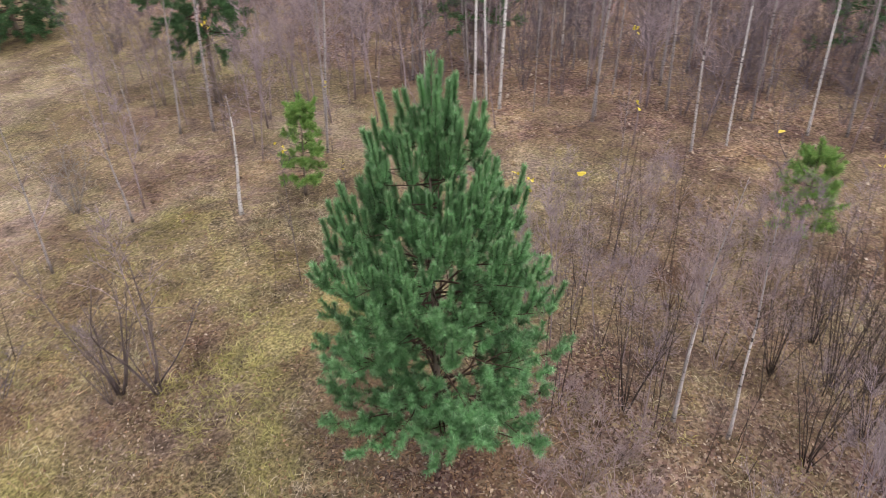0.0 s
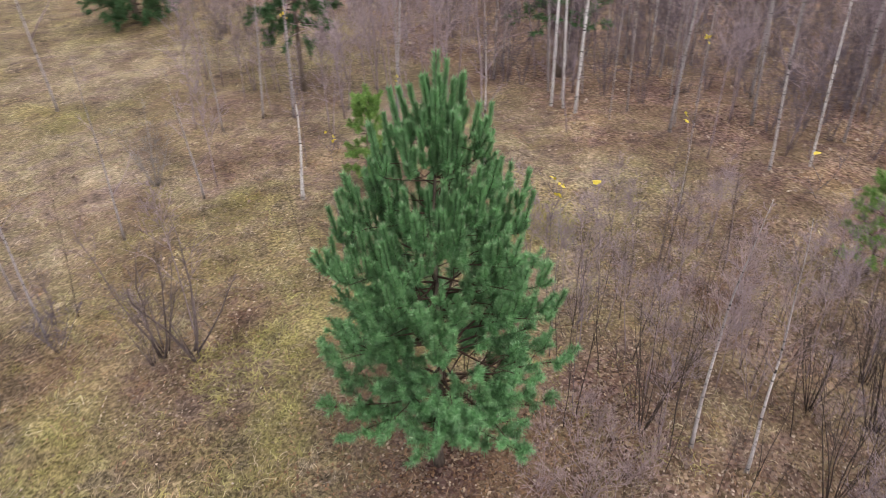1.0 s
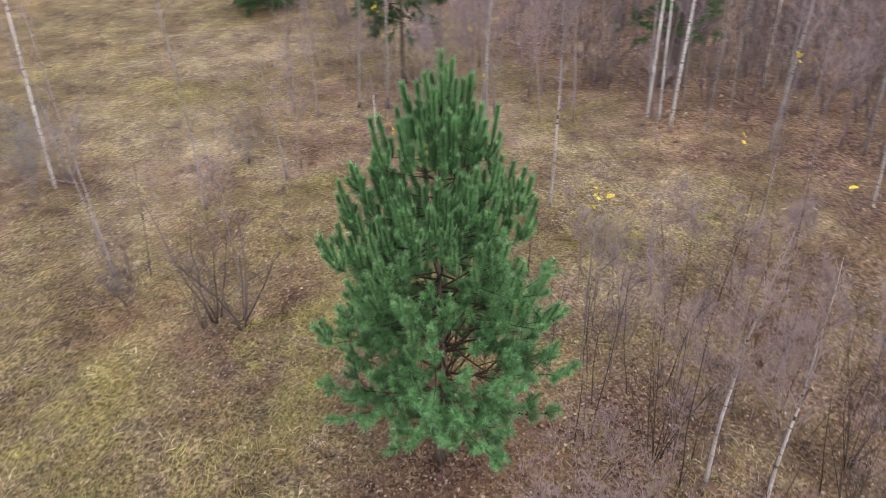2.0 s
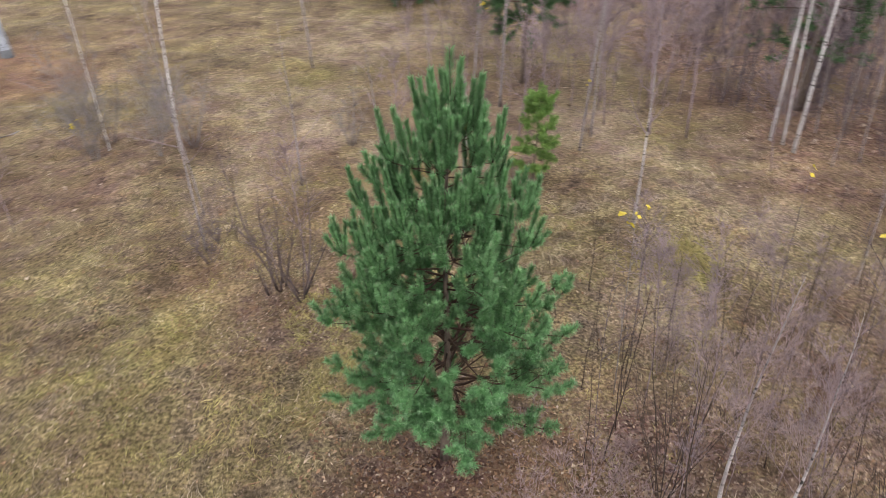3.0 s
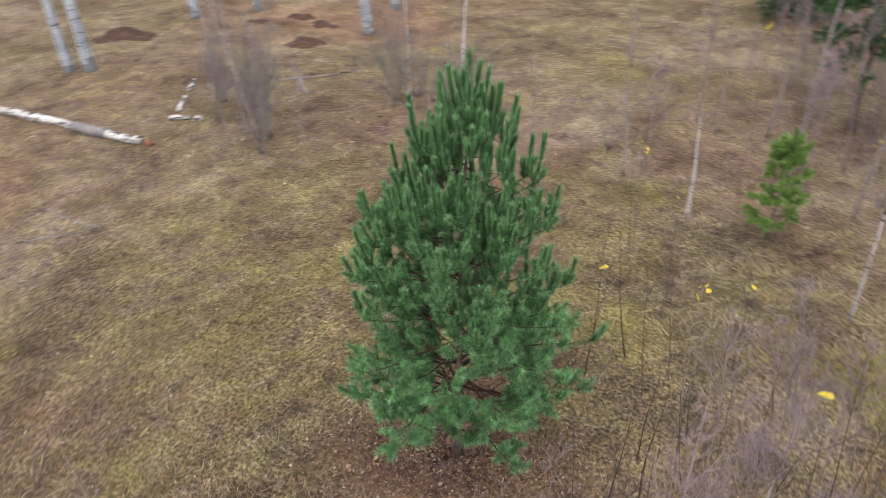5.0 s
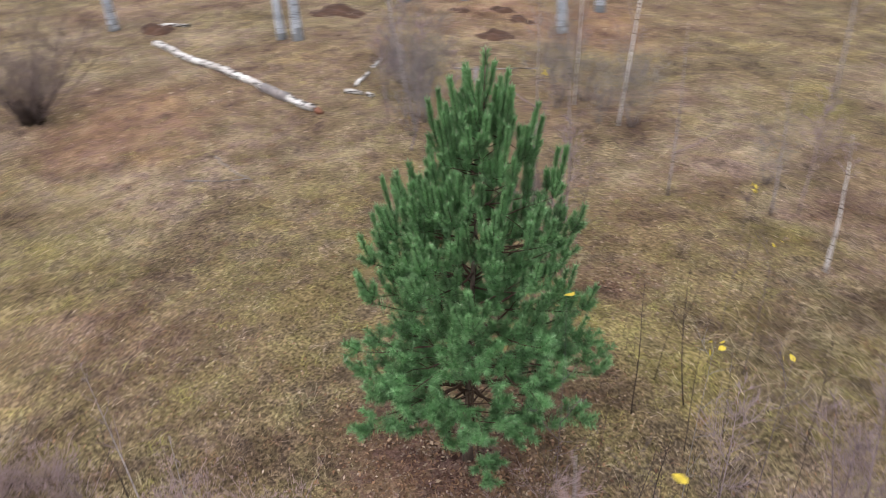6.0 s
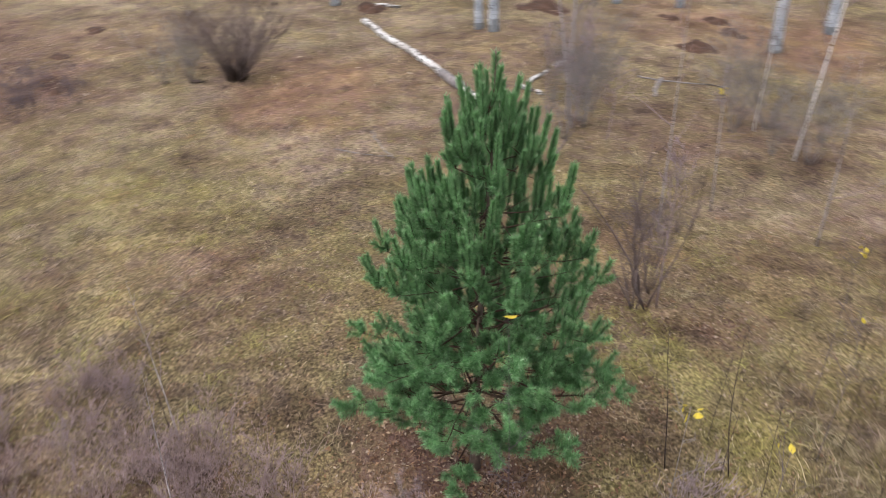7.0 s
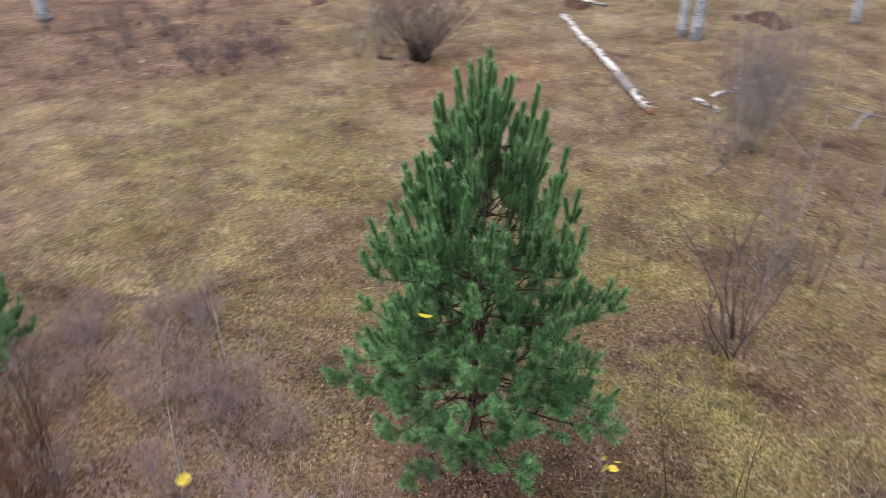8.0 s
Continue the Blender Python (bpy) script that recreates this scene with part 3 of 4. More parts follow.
def spray(shape, rng, start, direction, length, radius, twigs, wobble=0.10, lift=0.06, fine=0.0016, split=0.5, long=1.0, parts=4):
    """A limb with fine twigs along it."""
    main = wander(rng, start, direction, length, parts, wobble, lift)
    shape.tube(main, [radius * (1 - 0.8 * i / parts) for i in range(parts + 1)], 4 if radius > 0.006 else 3)
    for _ in range(twigs):
        k = rng.uniform(0.15, 0.98) * parts
        p = main[int(k)].lerp(main[int(k) + 1], k - int(k))
        d = (main[int(k) + 1] - main[int(k)]).normalized()
        out = Vector(rng.normal(size=3))
        out = (out - d * out.dot(d)).normalized()
        nd = d * 0.75 + out * rng.uniform(0.4, 0.8) + Vector((0, 0, 0.2))
        ln = length * rng.uniform(0.2, 0.45) * long
        tw = wander(rng, p, nd, ln, 1, 0.08, 0.05)
        shape.tube(tw, [fine * 1.2, fine * 0.6], 3)
        if rng.rand() < split:
            q = tw[0].lerp(tw[1], 0.4)
            tw2 = wander(rng, q, nd + Vector(rng.normal(size=3)) * 0.6, ln * 0.5, 1, 0.1, 0.05)
            shape.tube(tw2, [fine, fine * 0.6], 3)


def birch(name, tall, radius, seed, bark, tag, low=0.3, limbs=10, twigs=10, fine=0.003, bend=0.02, twig_mat=None, pale=12, foot=False, stout=0.45):
    rng = np.random.RandomState(seed)
    tree = empty(name, 0, 0, 0)
    tagged(tree, *tag)
    trunk = Shape()
    pts = wander(rng, Vector((0, 0, -0.04)), Vector((rng.normal() * 0.02, rng.normal() * 0.02, 1)), tall, 12, bend, 0.03)
    rad = [radius * (1.18 if i == 0 else 0.95) * (1 - 0.9 * (i / 12) ** (1.1 if pale == 12 else 0.8)) for i in range(13)]
    rings = list(pts)
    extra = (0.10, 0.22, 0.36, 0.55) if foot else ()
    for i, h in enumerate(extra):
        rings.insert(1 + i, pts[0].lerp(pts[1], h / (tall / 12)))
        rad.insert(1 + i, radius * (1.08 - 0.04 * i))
    trunk.tube(rings, rad, 9)
    stem = trunk.done("trunk", bark, tree)
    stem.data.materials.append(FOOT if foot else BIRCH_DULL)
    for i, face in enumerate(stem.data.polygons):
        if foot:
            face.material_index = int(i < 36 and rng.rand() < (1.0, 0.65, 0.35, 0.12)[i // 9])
        else:
            face.material_index = int(9 * pale <= i < 108)
    for k in range(limbs):
        u = low + (0.97 - low) * (k + rng.rand()) / limbs
        p = pts[int(u * 12)].lerp(pts[min(12, int(u * 12) + 1)], u * 12 - int(u * 12))
        a = k * 2.4 + rng.rand()
        limb = Shape()
        spray(limb, rng, p, Vector((math.cos(a), math.sin(a), rng.uniform(0.5, 1.1))), tall * (1.05 - u) * rng.uniform(0.25, 0.42), radius * (1.05 - u) * stout + 0.002, twigs, fine=fine)
        limb.done("branch", twig_mat or STEM_MAUVE, tree)
    return tree


def at(x, y, turn=0.0, sx=1.0, sz=1.0, lean=(0.0, 0.0)):
    """Standing on the ground at x, y, turned, scaled and leaning (metres per metre)."""
    rot = Euler((math.atan(-lean[1]), math.atan(lean[0]), 0)).to_matrix().to_4x4()
    return Matrix.Translation((x, y, gz(x, y))) @ rot @ Matrix.Rotation(turn, 4, "Z") @ Matrix.Diagonal((sx, sx, sz, 1))


SLIM = ("slim white-barked birch with bare branches", "birch tree", "slim birches")
SMALL = ("thin young birch with a pale stem and bare twigs", "birch tree", "young birches")
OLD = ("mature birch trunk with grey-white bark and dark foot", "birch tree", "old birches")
GREY = ("slender grey-brown bare birch in the wood", "birch tree", "wood birches")

slim = [birch("birch_tree", 7.0, 0.05, 40 + i, BIRCH, SLIM, 0.30, 9, 9, 0.0035, 0.010) for i in range(3)]
small = [birch("birch_tree", 2.6, 0.030, 50 + i, BIRCH_PALE, SMALL, 0.40, 11, 9, 0.0017, 0.03, pale=7) for i in range(3)]
stub = [birch("birch_tree", 2.3, 0.034, 54, BIRCH, ("short white birch stem ending in fine dark twigs", "birch tree", "young birches"), 0.7, 12, 8, 0.0018, 0.03, twig_mat=STEM_MAUVE, pale=10, stout=0.15)]
hazy = [birch("birch_tree", 2.6, 0.026, 56 + i, BIRCH_PALE, ("young white-stemmed birch with a hazy crown of lilac twigs", "birch tree", "young birches"), 0.40, 36, 16, 0.0014, 0.03, twig_mat=STEM_LILAC, pale=6, stout=0.12) for i in range(2)]
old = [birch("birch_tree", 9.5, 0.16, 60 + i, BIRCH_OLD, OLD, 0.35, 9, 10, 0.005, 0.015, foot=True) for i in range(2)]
dull = [birch("birch_tree", 6.0, 0.035, 70 + i, BIRCH_DULL, GREY, 0.25, 6, 5, 0.0026, 0.013) for i in range(3)]


def plant(kinds, rows, tall, radius):
    """Moves the first of each kind to its place and copies the rest. rows: x, y, height, radius, lean."""
    used = set()
    for i, (x, y, h, r, lx, ly) in enumerate(rows):
        ob = kinds[i % len(kinds)]
        m = at(x, y, 1.7 * i, r / radius, h / tall, (lx, ly))
        if ob in used:
            copy_thing(ob, m)
        else:
            used.add(ob)
            ob.matrix_basis = m


plant(slim, [
    (9.12, 8.85, 7.5, 0.026, 0.02, -0.02), (9.2, 8.62, 6.5, 0.020, -0.02, 0.03), (9.2, 8.3, 7.5, 0.027, 0.02, -0.02), (11.8, 8.95, 7.0, 0.030, 0, 0),
    (12.0, 3.9, 8.0, 0.046, -0.01, 0.03), (10.61, 4.62, 6.5, 0.027, -0.01, 0.02), (-0.61, 10.6, 5.5, 0.044, 0.06, 0.01), (-1.86, 10.95, 5.0, 0.034, 0.02, 0.01)], 7.0, 0.05)
plant(small, [
    (6.0, 6.8, 3.0, 0.025, 0.05, -0.01), (1.42, 0.86, 1.8, 0.010, -0.03, -0.02), (2.95, 0.75, 2.1, 0.012, -0.04, 0.08), (10.06, 4.93, 3.0, 0.028, 0, 0), (8.05, 4.96, 3.4, 0.024, 0, 0)], 2.6, 0.030)
plant(stub, [(3.93, 8.4, 1.95, 0.032, 0.03, -0.02)], 2.3, 0.034)
plant(hazy, [(4.83, 2.04, 2.7, 0.023, 0, 0), (5.0, 1.57, 2.5, 0.020, 0, 0.04)], 2.6, 0.026)
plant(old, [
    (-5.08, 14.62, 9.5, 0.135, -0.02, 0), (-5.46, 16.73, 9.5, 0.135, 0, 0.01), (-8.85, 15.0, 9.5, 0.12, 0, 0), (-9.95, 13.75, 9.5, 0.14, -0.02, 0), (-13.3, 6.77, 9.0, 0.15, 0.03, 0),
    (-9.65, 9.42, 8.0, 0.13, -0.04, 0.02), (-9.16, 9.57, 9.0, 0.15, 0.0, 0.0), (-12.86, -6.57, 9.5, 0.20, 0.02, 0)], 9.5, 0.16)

# the wood: thinner stems between the pale ones
rng = np.random.RandomState(21)
wood_rows = []
while len(wood_rows) < 110:
    x, y = rng.uniform(8, 21), rng.uniform(-3, 18)
    e = float(forest_edge(np.float64(x), np.float64(y)))
    if e > 0.4 and math.hypot(x, y - 3) < 22 and all(math.hypot(x - w[0], y - w[1]) > 0.45 for w in wood_rows):
        wood_rows.append((x, y, rng.uniform(4.5, 8), rng.uniform(0.011, 0.026), rng.normal() * 0.03, rng.normal() * 0.03))
plant(dull, [
    (9.97, 6.8, 6.5, 0.024, 0.01, -0.02), (12.20, 6.86, 7.0, 0.028, 0, 0), (11.2, 6.1, 6.5, 0.024, -0.01, 0.03), (11.92, 4.85, 6.5, 0.026, 0, 0.02), (12.36, 3.40, 6.0, 0.029, -0.02, 0.06),
    (13.08, 6.80, 7.0, 0.034, 0, 0), (11.82, 9.63, 7.0, 0.032, 0, 0), (-3.4, 8.2, 4.6, 0.030, -0.10, -0.10), (-5.35, 9.4, 5.0, 0.032, 0.02, 0.02), (-3.75, 8.3, 4.2, 0.022, -0.06, 0.02), (5.11, 11.33, 3.8, 0.036, 0.06, -0.03),
    (1.62, 14.4, 5.0, 0.034, 0, 0), (5.96, 9.12, 6.0, 0.027, 0.06, -0.04), (6.3, 9.6, 3.2, 0.022, 0.04, 0), (2.77, 9.4, 1.9, 0.026, 0, 0), (1.48, 8.82, 2.4, 0.024, 0, 0), (4.62, 11.59, 2.6, 0.026, 0.08, -0.03), (3.82, 11.47, 2.2, 0.020, 0, 0),
    (0.05, 8.35, 3.0, 0.020, -0.02, -0.02), (0.22, 7.29, 3.2, 0.020, 0, 0)] + wood_rows, 6.0, 0.035)


# ---- saplings and brushwood ----
def sapling(name, tall, radius, seed, mat, tag, stems=1, limbs=14, twigs=5, spread=0.25, fine=0.0016, low=0.2, rise=1.0, curve=0.03, long=1.5, sides=4, split=0.4):
    """Bare upright stems from one root, with fine twigs."""
    rng = np.random.RandomState(seed)
    bush = empty(name, 0, 0, 0)
    tagged(bush, *tag)
    for s in range(stems):
        a = s * 2.4 + rng.rand()
        k = spread * rng.uniform(0.3, 1.0) if stems > 1 else 0.05
        h = tall * rng.uniform(0.7, 1.0)
        shape = Shape()
        start = Vector((math.cos(a), math.sin(a), 0)) * (0.06 * rng.rand() if stems > 1 else 0) + Vector((0, 0, -0.03))
        pts = wander(rng, start, Vector((math.cos(a) * k, math.sin(a) * k, 1)), h, 6, curve, 0.02)
        shape.tube(pts, [radius * (1 - 0.8 * i / 6) for i in range(7)], sides)
        for j in range(limbs):
            u = rng.uniform(low, 0.97) * 6
            p = pts[int(u)].lerp(pts[int(u) + 1], u - int(u))
            b = rng.uniform(0, math.tau)
            spray(shape, rng, p, Vector((math.cos(b), math.sin(b), rise + rng.uniform(-0.3, 0.5))), h * (1.1 - u / 6) * rng.uniform(0.25, 0.5), radius * 0.3, twigs, fine=fine, long=long, parts=2, split=split)
        shape.done("stem", mat, bush)
    return bush


BARE = ("bare mauve-brown sapling with fine upright twigs", "sapling", "bare saplings")
DARK = ("leafless dark multi-stemmed shrub among fallen leaves", "shrub", "dark shrubs")
HAZE = ("low tangle of bare mauve brushwood", "shrub", "brushwood")
HAZE_DEEP = ("low dark purplish undergrowth of bare twigs", "shrub", "undergrowth")
TANGLE = ("spreading grey leafless shrub in withered grass", "shrub", "grey shrubs")
RUSTY = ("tangle of bare rust-brown brushwood", "shrub", "brushwood")
mauve = [sapling("birch_sapling", 2.0, 0.010, 80 + i, STEM_MAUVE, BARE, 1, 20, 7, 0.25, 0.0022, 0.35) for i in range(4)]
rosy = [sapling("birch_sapling", 1.9, 0.0075, 85 + i, STEM_MAUVE, ("slight sapling with a haze of rosy-grey twigs", "sapling", "bare saplings"), 1, 24, 9, 0.25, 0.0014, 0.45, 1.0, 0.04) for i in range(3)]
brush = [sapling("shrub", 1.5, 0.006, 90 + i, STEM_MAUVE, HAZE, 6, 6, 4, 0.38, 0.0019, 0.2, 1.6, 0.03, 1.6, 3) for i in range(4)]
lilac = [sapling("shrub", 1.15, 0.004, 190 + i, STEM_LILAC, ("hazy lilac-grey brushwood of fine bare twigs", "shrub", "brushwood"), 8, 7, 5, 0.5, 0.0019, 0.1, 1.3, 0.03, 1.7, 3) for i in range(3)]
low = [sapling("shrub", 0.75, 0.0042, 240 + i, STEM_LILAC, ("hazy lilac-grey brushwood of fine bare twigs", "shrub", "brushwood"), 6, 6, 4, 0.9, 0.0022, 0.1, 0.8, 0.05, 1.6, 3) for i in range(3)]
deep = [sapling("shrub", 1.8, 0.0055, 140 + i, STEM_DEEP, HAZE_DEEP, 8, 4, 3, 0.4, 0.0036, 0.15, 1.0, 0.03, 2.0, 3, 0.3) for i in range(3)]
tangle_tall = [sapling("shrub", 1.9, 0.010, 160 + i, STEM_GREY, TANGLE, 6, 6, 4, 0.4, 0.0024, 0.2, 1.2, 0.05) for i in range(2)]
rust_low = [sapling("shrub", 1.1, 0.007, 170 + i, STEM_DEEP, ("low brown withered shrub in dry grass", "shrub", "withered shrubs"), 8, 6, 5, 0.8, 0.0034) for i in range(2)]
brown = [sapling("shrub", 1.5, 0.012, 155 + i, STEM_BROWN, ("bare brown shrub with crooked spreading stems", "shrub", "brown shrubs"), 4, 5, 4, 0.4, 0.0022, 0.3, 1.2, 0.06) for i in range(2)]
tangle = [sapling("shrub", 1.7, 0.010, 150 + i, STEM_GREY, TANGLE, 6, 6, 5, 0.7, 0.0024, 0.2, 0.8, 0.05) for i in range(3)]
darks = [sapling("shrub", 1.9, 0.0062, 100 + i, STEM_DARK, DARK, 12, 3, 3, 0.22, 0.0018, 0.45, 1.6, 0.02) for i in range(2)]
stout = [sapling("shrub", 1.9, 0.0064, 180 + i, STEM_DARK, DARK, 9, 5, 4, 0.36, 0.0019, 0.3, 1.5, 0.035) for i in range(2)]
wand = [sapling("sapling", 1.9, 0.0068, 110 + i, STEM_DARK, ("thin dark leafless sapling in dry grass", "sapling", "dark saplings"), 1, 5, 2, 0.1, 0.0016, 0.4, 1.6, 0.05) for i in range(5)]
rusty = [sapling("shrub", 1.2, 0.008, 120 + i, STEM_RUST, RUSTY, 7, 5, 5, 0.5, 0.0018) for i in range(2)]


def scatter(kinds, spots, rng, low=0.8, high=1.2):
    used = set()
    for i, (x, y) in enumerate(spots):
        ob = kinds[i % len(kinds)]
        s = rng.uniform(low, high)
        m = at(x, y, rng.uniform(0, 6.28), s, s * rng.uniform(0.9, 1.1), (rng.normal() * 0.05, rng.normal() * 0.05))
        if ob in used:
            copy_thing(ob, m)
        else:
            used.add(ob)
            ob.matrix_basis = m


def strewn(name, kinds, spots, rng, low, high, mat, tag):
    """Far undergrowth that nobody could count, joined into one."""
    all_v, all_f, start = [], [], 0
    shapes = []
    for ob in kinds:
        vs, fs, o = [], [], 0
        for part in ob.children:
            me = part.data
            co = np.empty(len(me.vertices) * 3)
            me.vertices.foreach_get("co", co)
            vs.append(co.reshape(-1, 3))
            fs += [tuple(i + o for i in p.vertices) for p in me.polygons]
            o += len(me.vertices)
        shapes.append((np.concatenate(vs), fs))
    for i, (x, y) in enumerate(spots):
        v, f = shapes[i % len(shapes)]
        s = rng.uniform(low, high)
        m = np.array(at(x, y, rng.uniform(0, 6.28), s, s * rng.uniform(0.9, 1.1), (rng.normal() * 0.05, rng.normal() * 0.05)))
        all_v.append(v @ m[:3, :3].T + m[:3, 3])
        all_f += [tuple(k + start for k in g) for g in f]
        start += len(v)
    ob = linked(name, np.concatenate(all_v), all_f, mat)
    tagged(ob, *tag, kind="stuff")


def spots_in(rng, number, test, box):
    out = []
    while len(out) < number:
        x, y = rng.uniform(box[0], box[1]), rng.uniform(box[2], box[3])
        if math.hypot(x - PINE_X, y - PINE_Y) > 1.5 and test(x, y):
            out.append((x, y))
    return out


rng = np.random.RandomState(31)
thick = lambda x, y: x - 0.3 * y > 3.55 and y < 5.4 and math.hypot(x - PINE_X, y - PINE_Y) > 1.9 and math.hypot(x - PINE_X, y - PINE_Y) < 5.2
scatter(mauve, spots_in(rng, 20, thick, (4.2, 8.2, -1.2, 5.4)), rng, 0.6, 1.1)
scatter(brush, spots_in(rng, 16, thick, (4.8, 8.2, -1.2, 5.4)), rng, 0.5, 1.1)
scatter(rosy, spots_in(rng, 44, thick, (4.6, 8.0, 0.2, 5.2)), rng, 0.7, 1.05)
scatter(lilac, spots_in(rng, 12, thick, (5.0, 8.0, -0.8, 5.0)), rng, 0.6, 1.0)
arc = lambda x, y: 2.6 < math.hypot(x - PINE_X, y - PINE_Y) < 5.0
scatter(brush, spots_in(rng, 16, arc, (0.6, 4.8, -1.4, 1.2)), rng, 0.4, 0.8)
# hazy brushwood, thinner and lower towards its edge
inside = lambda x, y: 0.85 * x - 0.75 - y + 0.4 * math.sin(3.1 * x + 1.7 * y) * math.cos(2.3 * y - x)
edge = spots_in(rng, 88, lambda x, y: -0.6 < inside(x, y) < 0.7 and (x < 2.5 or y < 0.4), (0.0, 3.4, -1.8, 2.0))
depth = spots_in(rng, 46, lambda x, y: 0.6 <= inside(x, y), (0.6, 3.9, -1.8, 1.7))
strewn("brushwood", low, edge, rng, 0.4, 0.9, STEM_LILAC, ("hazy lilac-grey brushwood of fine bare twigs", "brushwood"))
strewn("brushwood", lilac, depth, rng, 0.4, 0.8, STEM_LILAC, ("hazy lilac-grey brushwood of fine bare twigs", "brushwood"))
near = [(x, y) for x, y in rng.uniform((3.1, 1.9), (4.6, 3.5), (20, 2)) if math.hypot(x - PINE_X, y - PINE_Y) > 0.75]
scatter(low, [(3.7, 1.9), (3.9, 2.4), (3.6, 2.2)], rng, 0.9, 1.1)
strewn("brushwood", low, near, rng, 0.5, 0.9, STEM_LILAC, ("hazy lilac-grey brushwood of fine bare twigs", "brushwood"))
scatter(wand, [(3.7, 5.6), (4.0, 5.5), (4.3, 5.7), (4.6, 5.3), (4.9, 4.9), (4.2, 4.7), (4.7, 4.4), (3.5, 5.3), (4.95, 5.5), (4.1, 6.3), (3.2, 6.4)], rng, 0.75, 1.05)
scatter(mauve, spots_in(rng, 9, arc, (0.8, 4.6, -1.5, 0.7)), rng, 0.6, 0.95)
scatter(wand, [(1.3, 6.3), (1.0, 6.5), (1.45, 6.6), (1.6, 6.0), (0.8, 6.2), (4.25, 2.95), (4.5, 3.3), (4.05, 2.9), (4.35, 3.9), (4.9, 3.3), (3.6, 4.75), (3.9, 5.2), (4.4, 5.0), (5.3, 3.2), (5.6, 2.6), (5.9, 2.2), (1.3, 0.8), (3.4, 7.3), (6.6, 3.6), (7.4, 4.1), (0.6, 7.5), (6.2, 1.2), (6.6, 2.1), (7.0, 2.6), (6.3, 2.8), (5.7, 1.6), (5.2, 0.9), (7.3, 1.9)], rng, 0.8, 1.15)
scatter(wand, spots_in(rng, 46, thick, (4.4, 7.0, 0.4, 4.4)), rng, 0.6, 1.1)
scatter(wand, spots_in(rng, 16, arc, (0.6, 4.6, -1.6, 1.0)), rng, 0.5, 0.85)
scatter(darks, [(6.6, 0.9), (6.0, 0.4), (6.9, 1.6), (7.4, 0.9), (2.7, -0.4)], rng, 0.85, 1.1)
scatter(stout, [(4.58, 2.44), (5.9, 0.7), (5.5, 0.35), (6.4, 1.2), (5.3, 0.95), (6.1, 1.7), (6.9, 0.6)], rng, 0.9, 1.15)
scatter(rusty, [(2.95, -0.45), (2.6, -0.6), (2.9, -0.85), (2.5, -0.95), (3.1, -0.6), (8.6, 1.4), (7.8, 0.6), (7.2, -0.4), (3.2, -0.8), (2.4, -1.2), (2.75, -0.75), (2.3, -0.7), (6.3, 3.0)], rng, 0.8, 1.1)
inwood = lambda x, y: float(forest_edge(np.float64(x), np.float64(y))) > -0.2 and math.hypot(x, y - 3) < 21
scatter(mauve, spots_in(rng, 50, inwood, (8, 18, -2, 15)), rng, 0.9, 1.6)
scatter(rosy, spots_in(rng, 40, inwood, (8, 16, 0, 13)), rng, 1.0, 1.6)
scatter(rosy, [(8.3, 2.45), (8.1, 2.5), (8.4, 2.3), (8.2, 2.75), (8.0, 2.2), (8.45, 2.6)], rng, 0.8, 1.0)
deepwood = lambda x, y: inwood(x, y) and float(forest_edge(np.float64(x), np.float64(y))) > 0.9
strewn("undergrowth", deep, spots_in(rng, 185, deepwood, (9, 20, -2, 17)), rng, 0.8, 1.5, STEM_DEEP, ("low dark purplish undergrowth of bare twigs", "undergrowth"))
scatter(mauve, spots_in(rng, 14, lambda x, y: True, (3.0, 7.5, 9.5, 13.5)), rng, 0.7, 1.2)
scatter(deep, [(5.6, 16.6), (5.0, 17.2), (6.3, 16.4), (5.9, 17.0), (7.4, 14.6)], rng, 0.9, 1.4)
scatter(mauve, [(4.6, 13.9), (5.2, 13.6), (4.4, 10.6), (4.0, 11.2), (4.9, 11.9), (5.9, 11.0), (5.4, 12.9), (6.2, 12.4)], rng, 0.8, 1.1)
scatter(mauve, spots_in(rng, 26, lambda x, y: x > 5.4 or y > 12.5, (4.4, 8.6, 10.4, 15.5)), rng, 0.9, 1.4)
scatter(mauve, spots_in(rng, 12, lambda x, y: math.hypot(x - 4.98, y - 8.32) > 1.2, (4.4, 8.4, 8.4, 11.0)), rng, 0.9, 1.5)
scatter(rosy, [(5.0, 2.75), (5.3, 3.3), (4.9, 3.6)], rng, 0.9, 1.05)
scatter(brown, [(1.28, 6.34), (1.5, 5.95), (1.1, 6.2), (0.35, 7.5)], rng, 0.6, 0.95)
scatter(tangle, [(-2.2, 10.9), (-9.6, 2.4), (-9.0, 2.3), (-8.9, 1.8), (-1.9, 11.3), (2.3, 10.2), (-0.4, 10.7), (-10.1, 2.6)], rng, 0.75, 1.05)
crook = [sapling("shrub", 2.1, 0.017, 220 + i, STEM_BROWN, ("dark bare shrub with a few crooked leaning stems", "shrub", "crooked shrubs"), 3, 8, 4, 0.32, 0.0024, 0.3, 0.9, 0.13) for i in range(2)]
scatter(crook, [(1.22, 6.24), (1.52, 6.1)], rng, 0.85, 1.0)
scatter(mauve, [(7.9, 2.25), (8.2, 2.3), (7.7, 2.6), (8.3, 2.75), (8.0, 2.9), (7.5, 2.2)], rng, 0.7, 0.95)
scatter(lilac, [(4.1, 2.0), (4.4, 2.1), (4.3, 2.7), (4.7, 2.8), (4.0, 1.7), (4.6, 1.9), (4.8, 2.4), (4.5, 3.0)], rng, 0.35, 0.55)
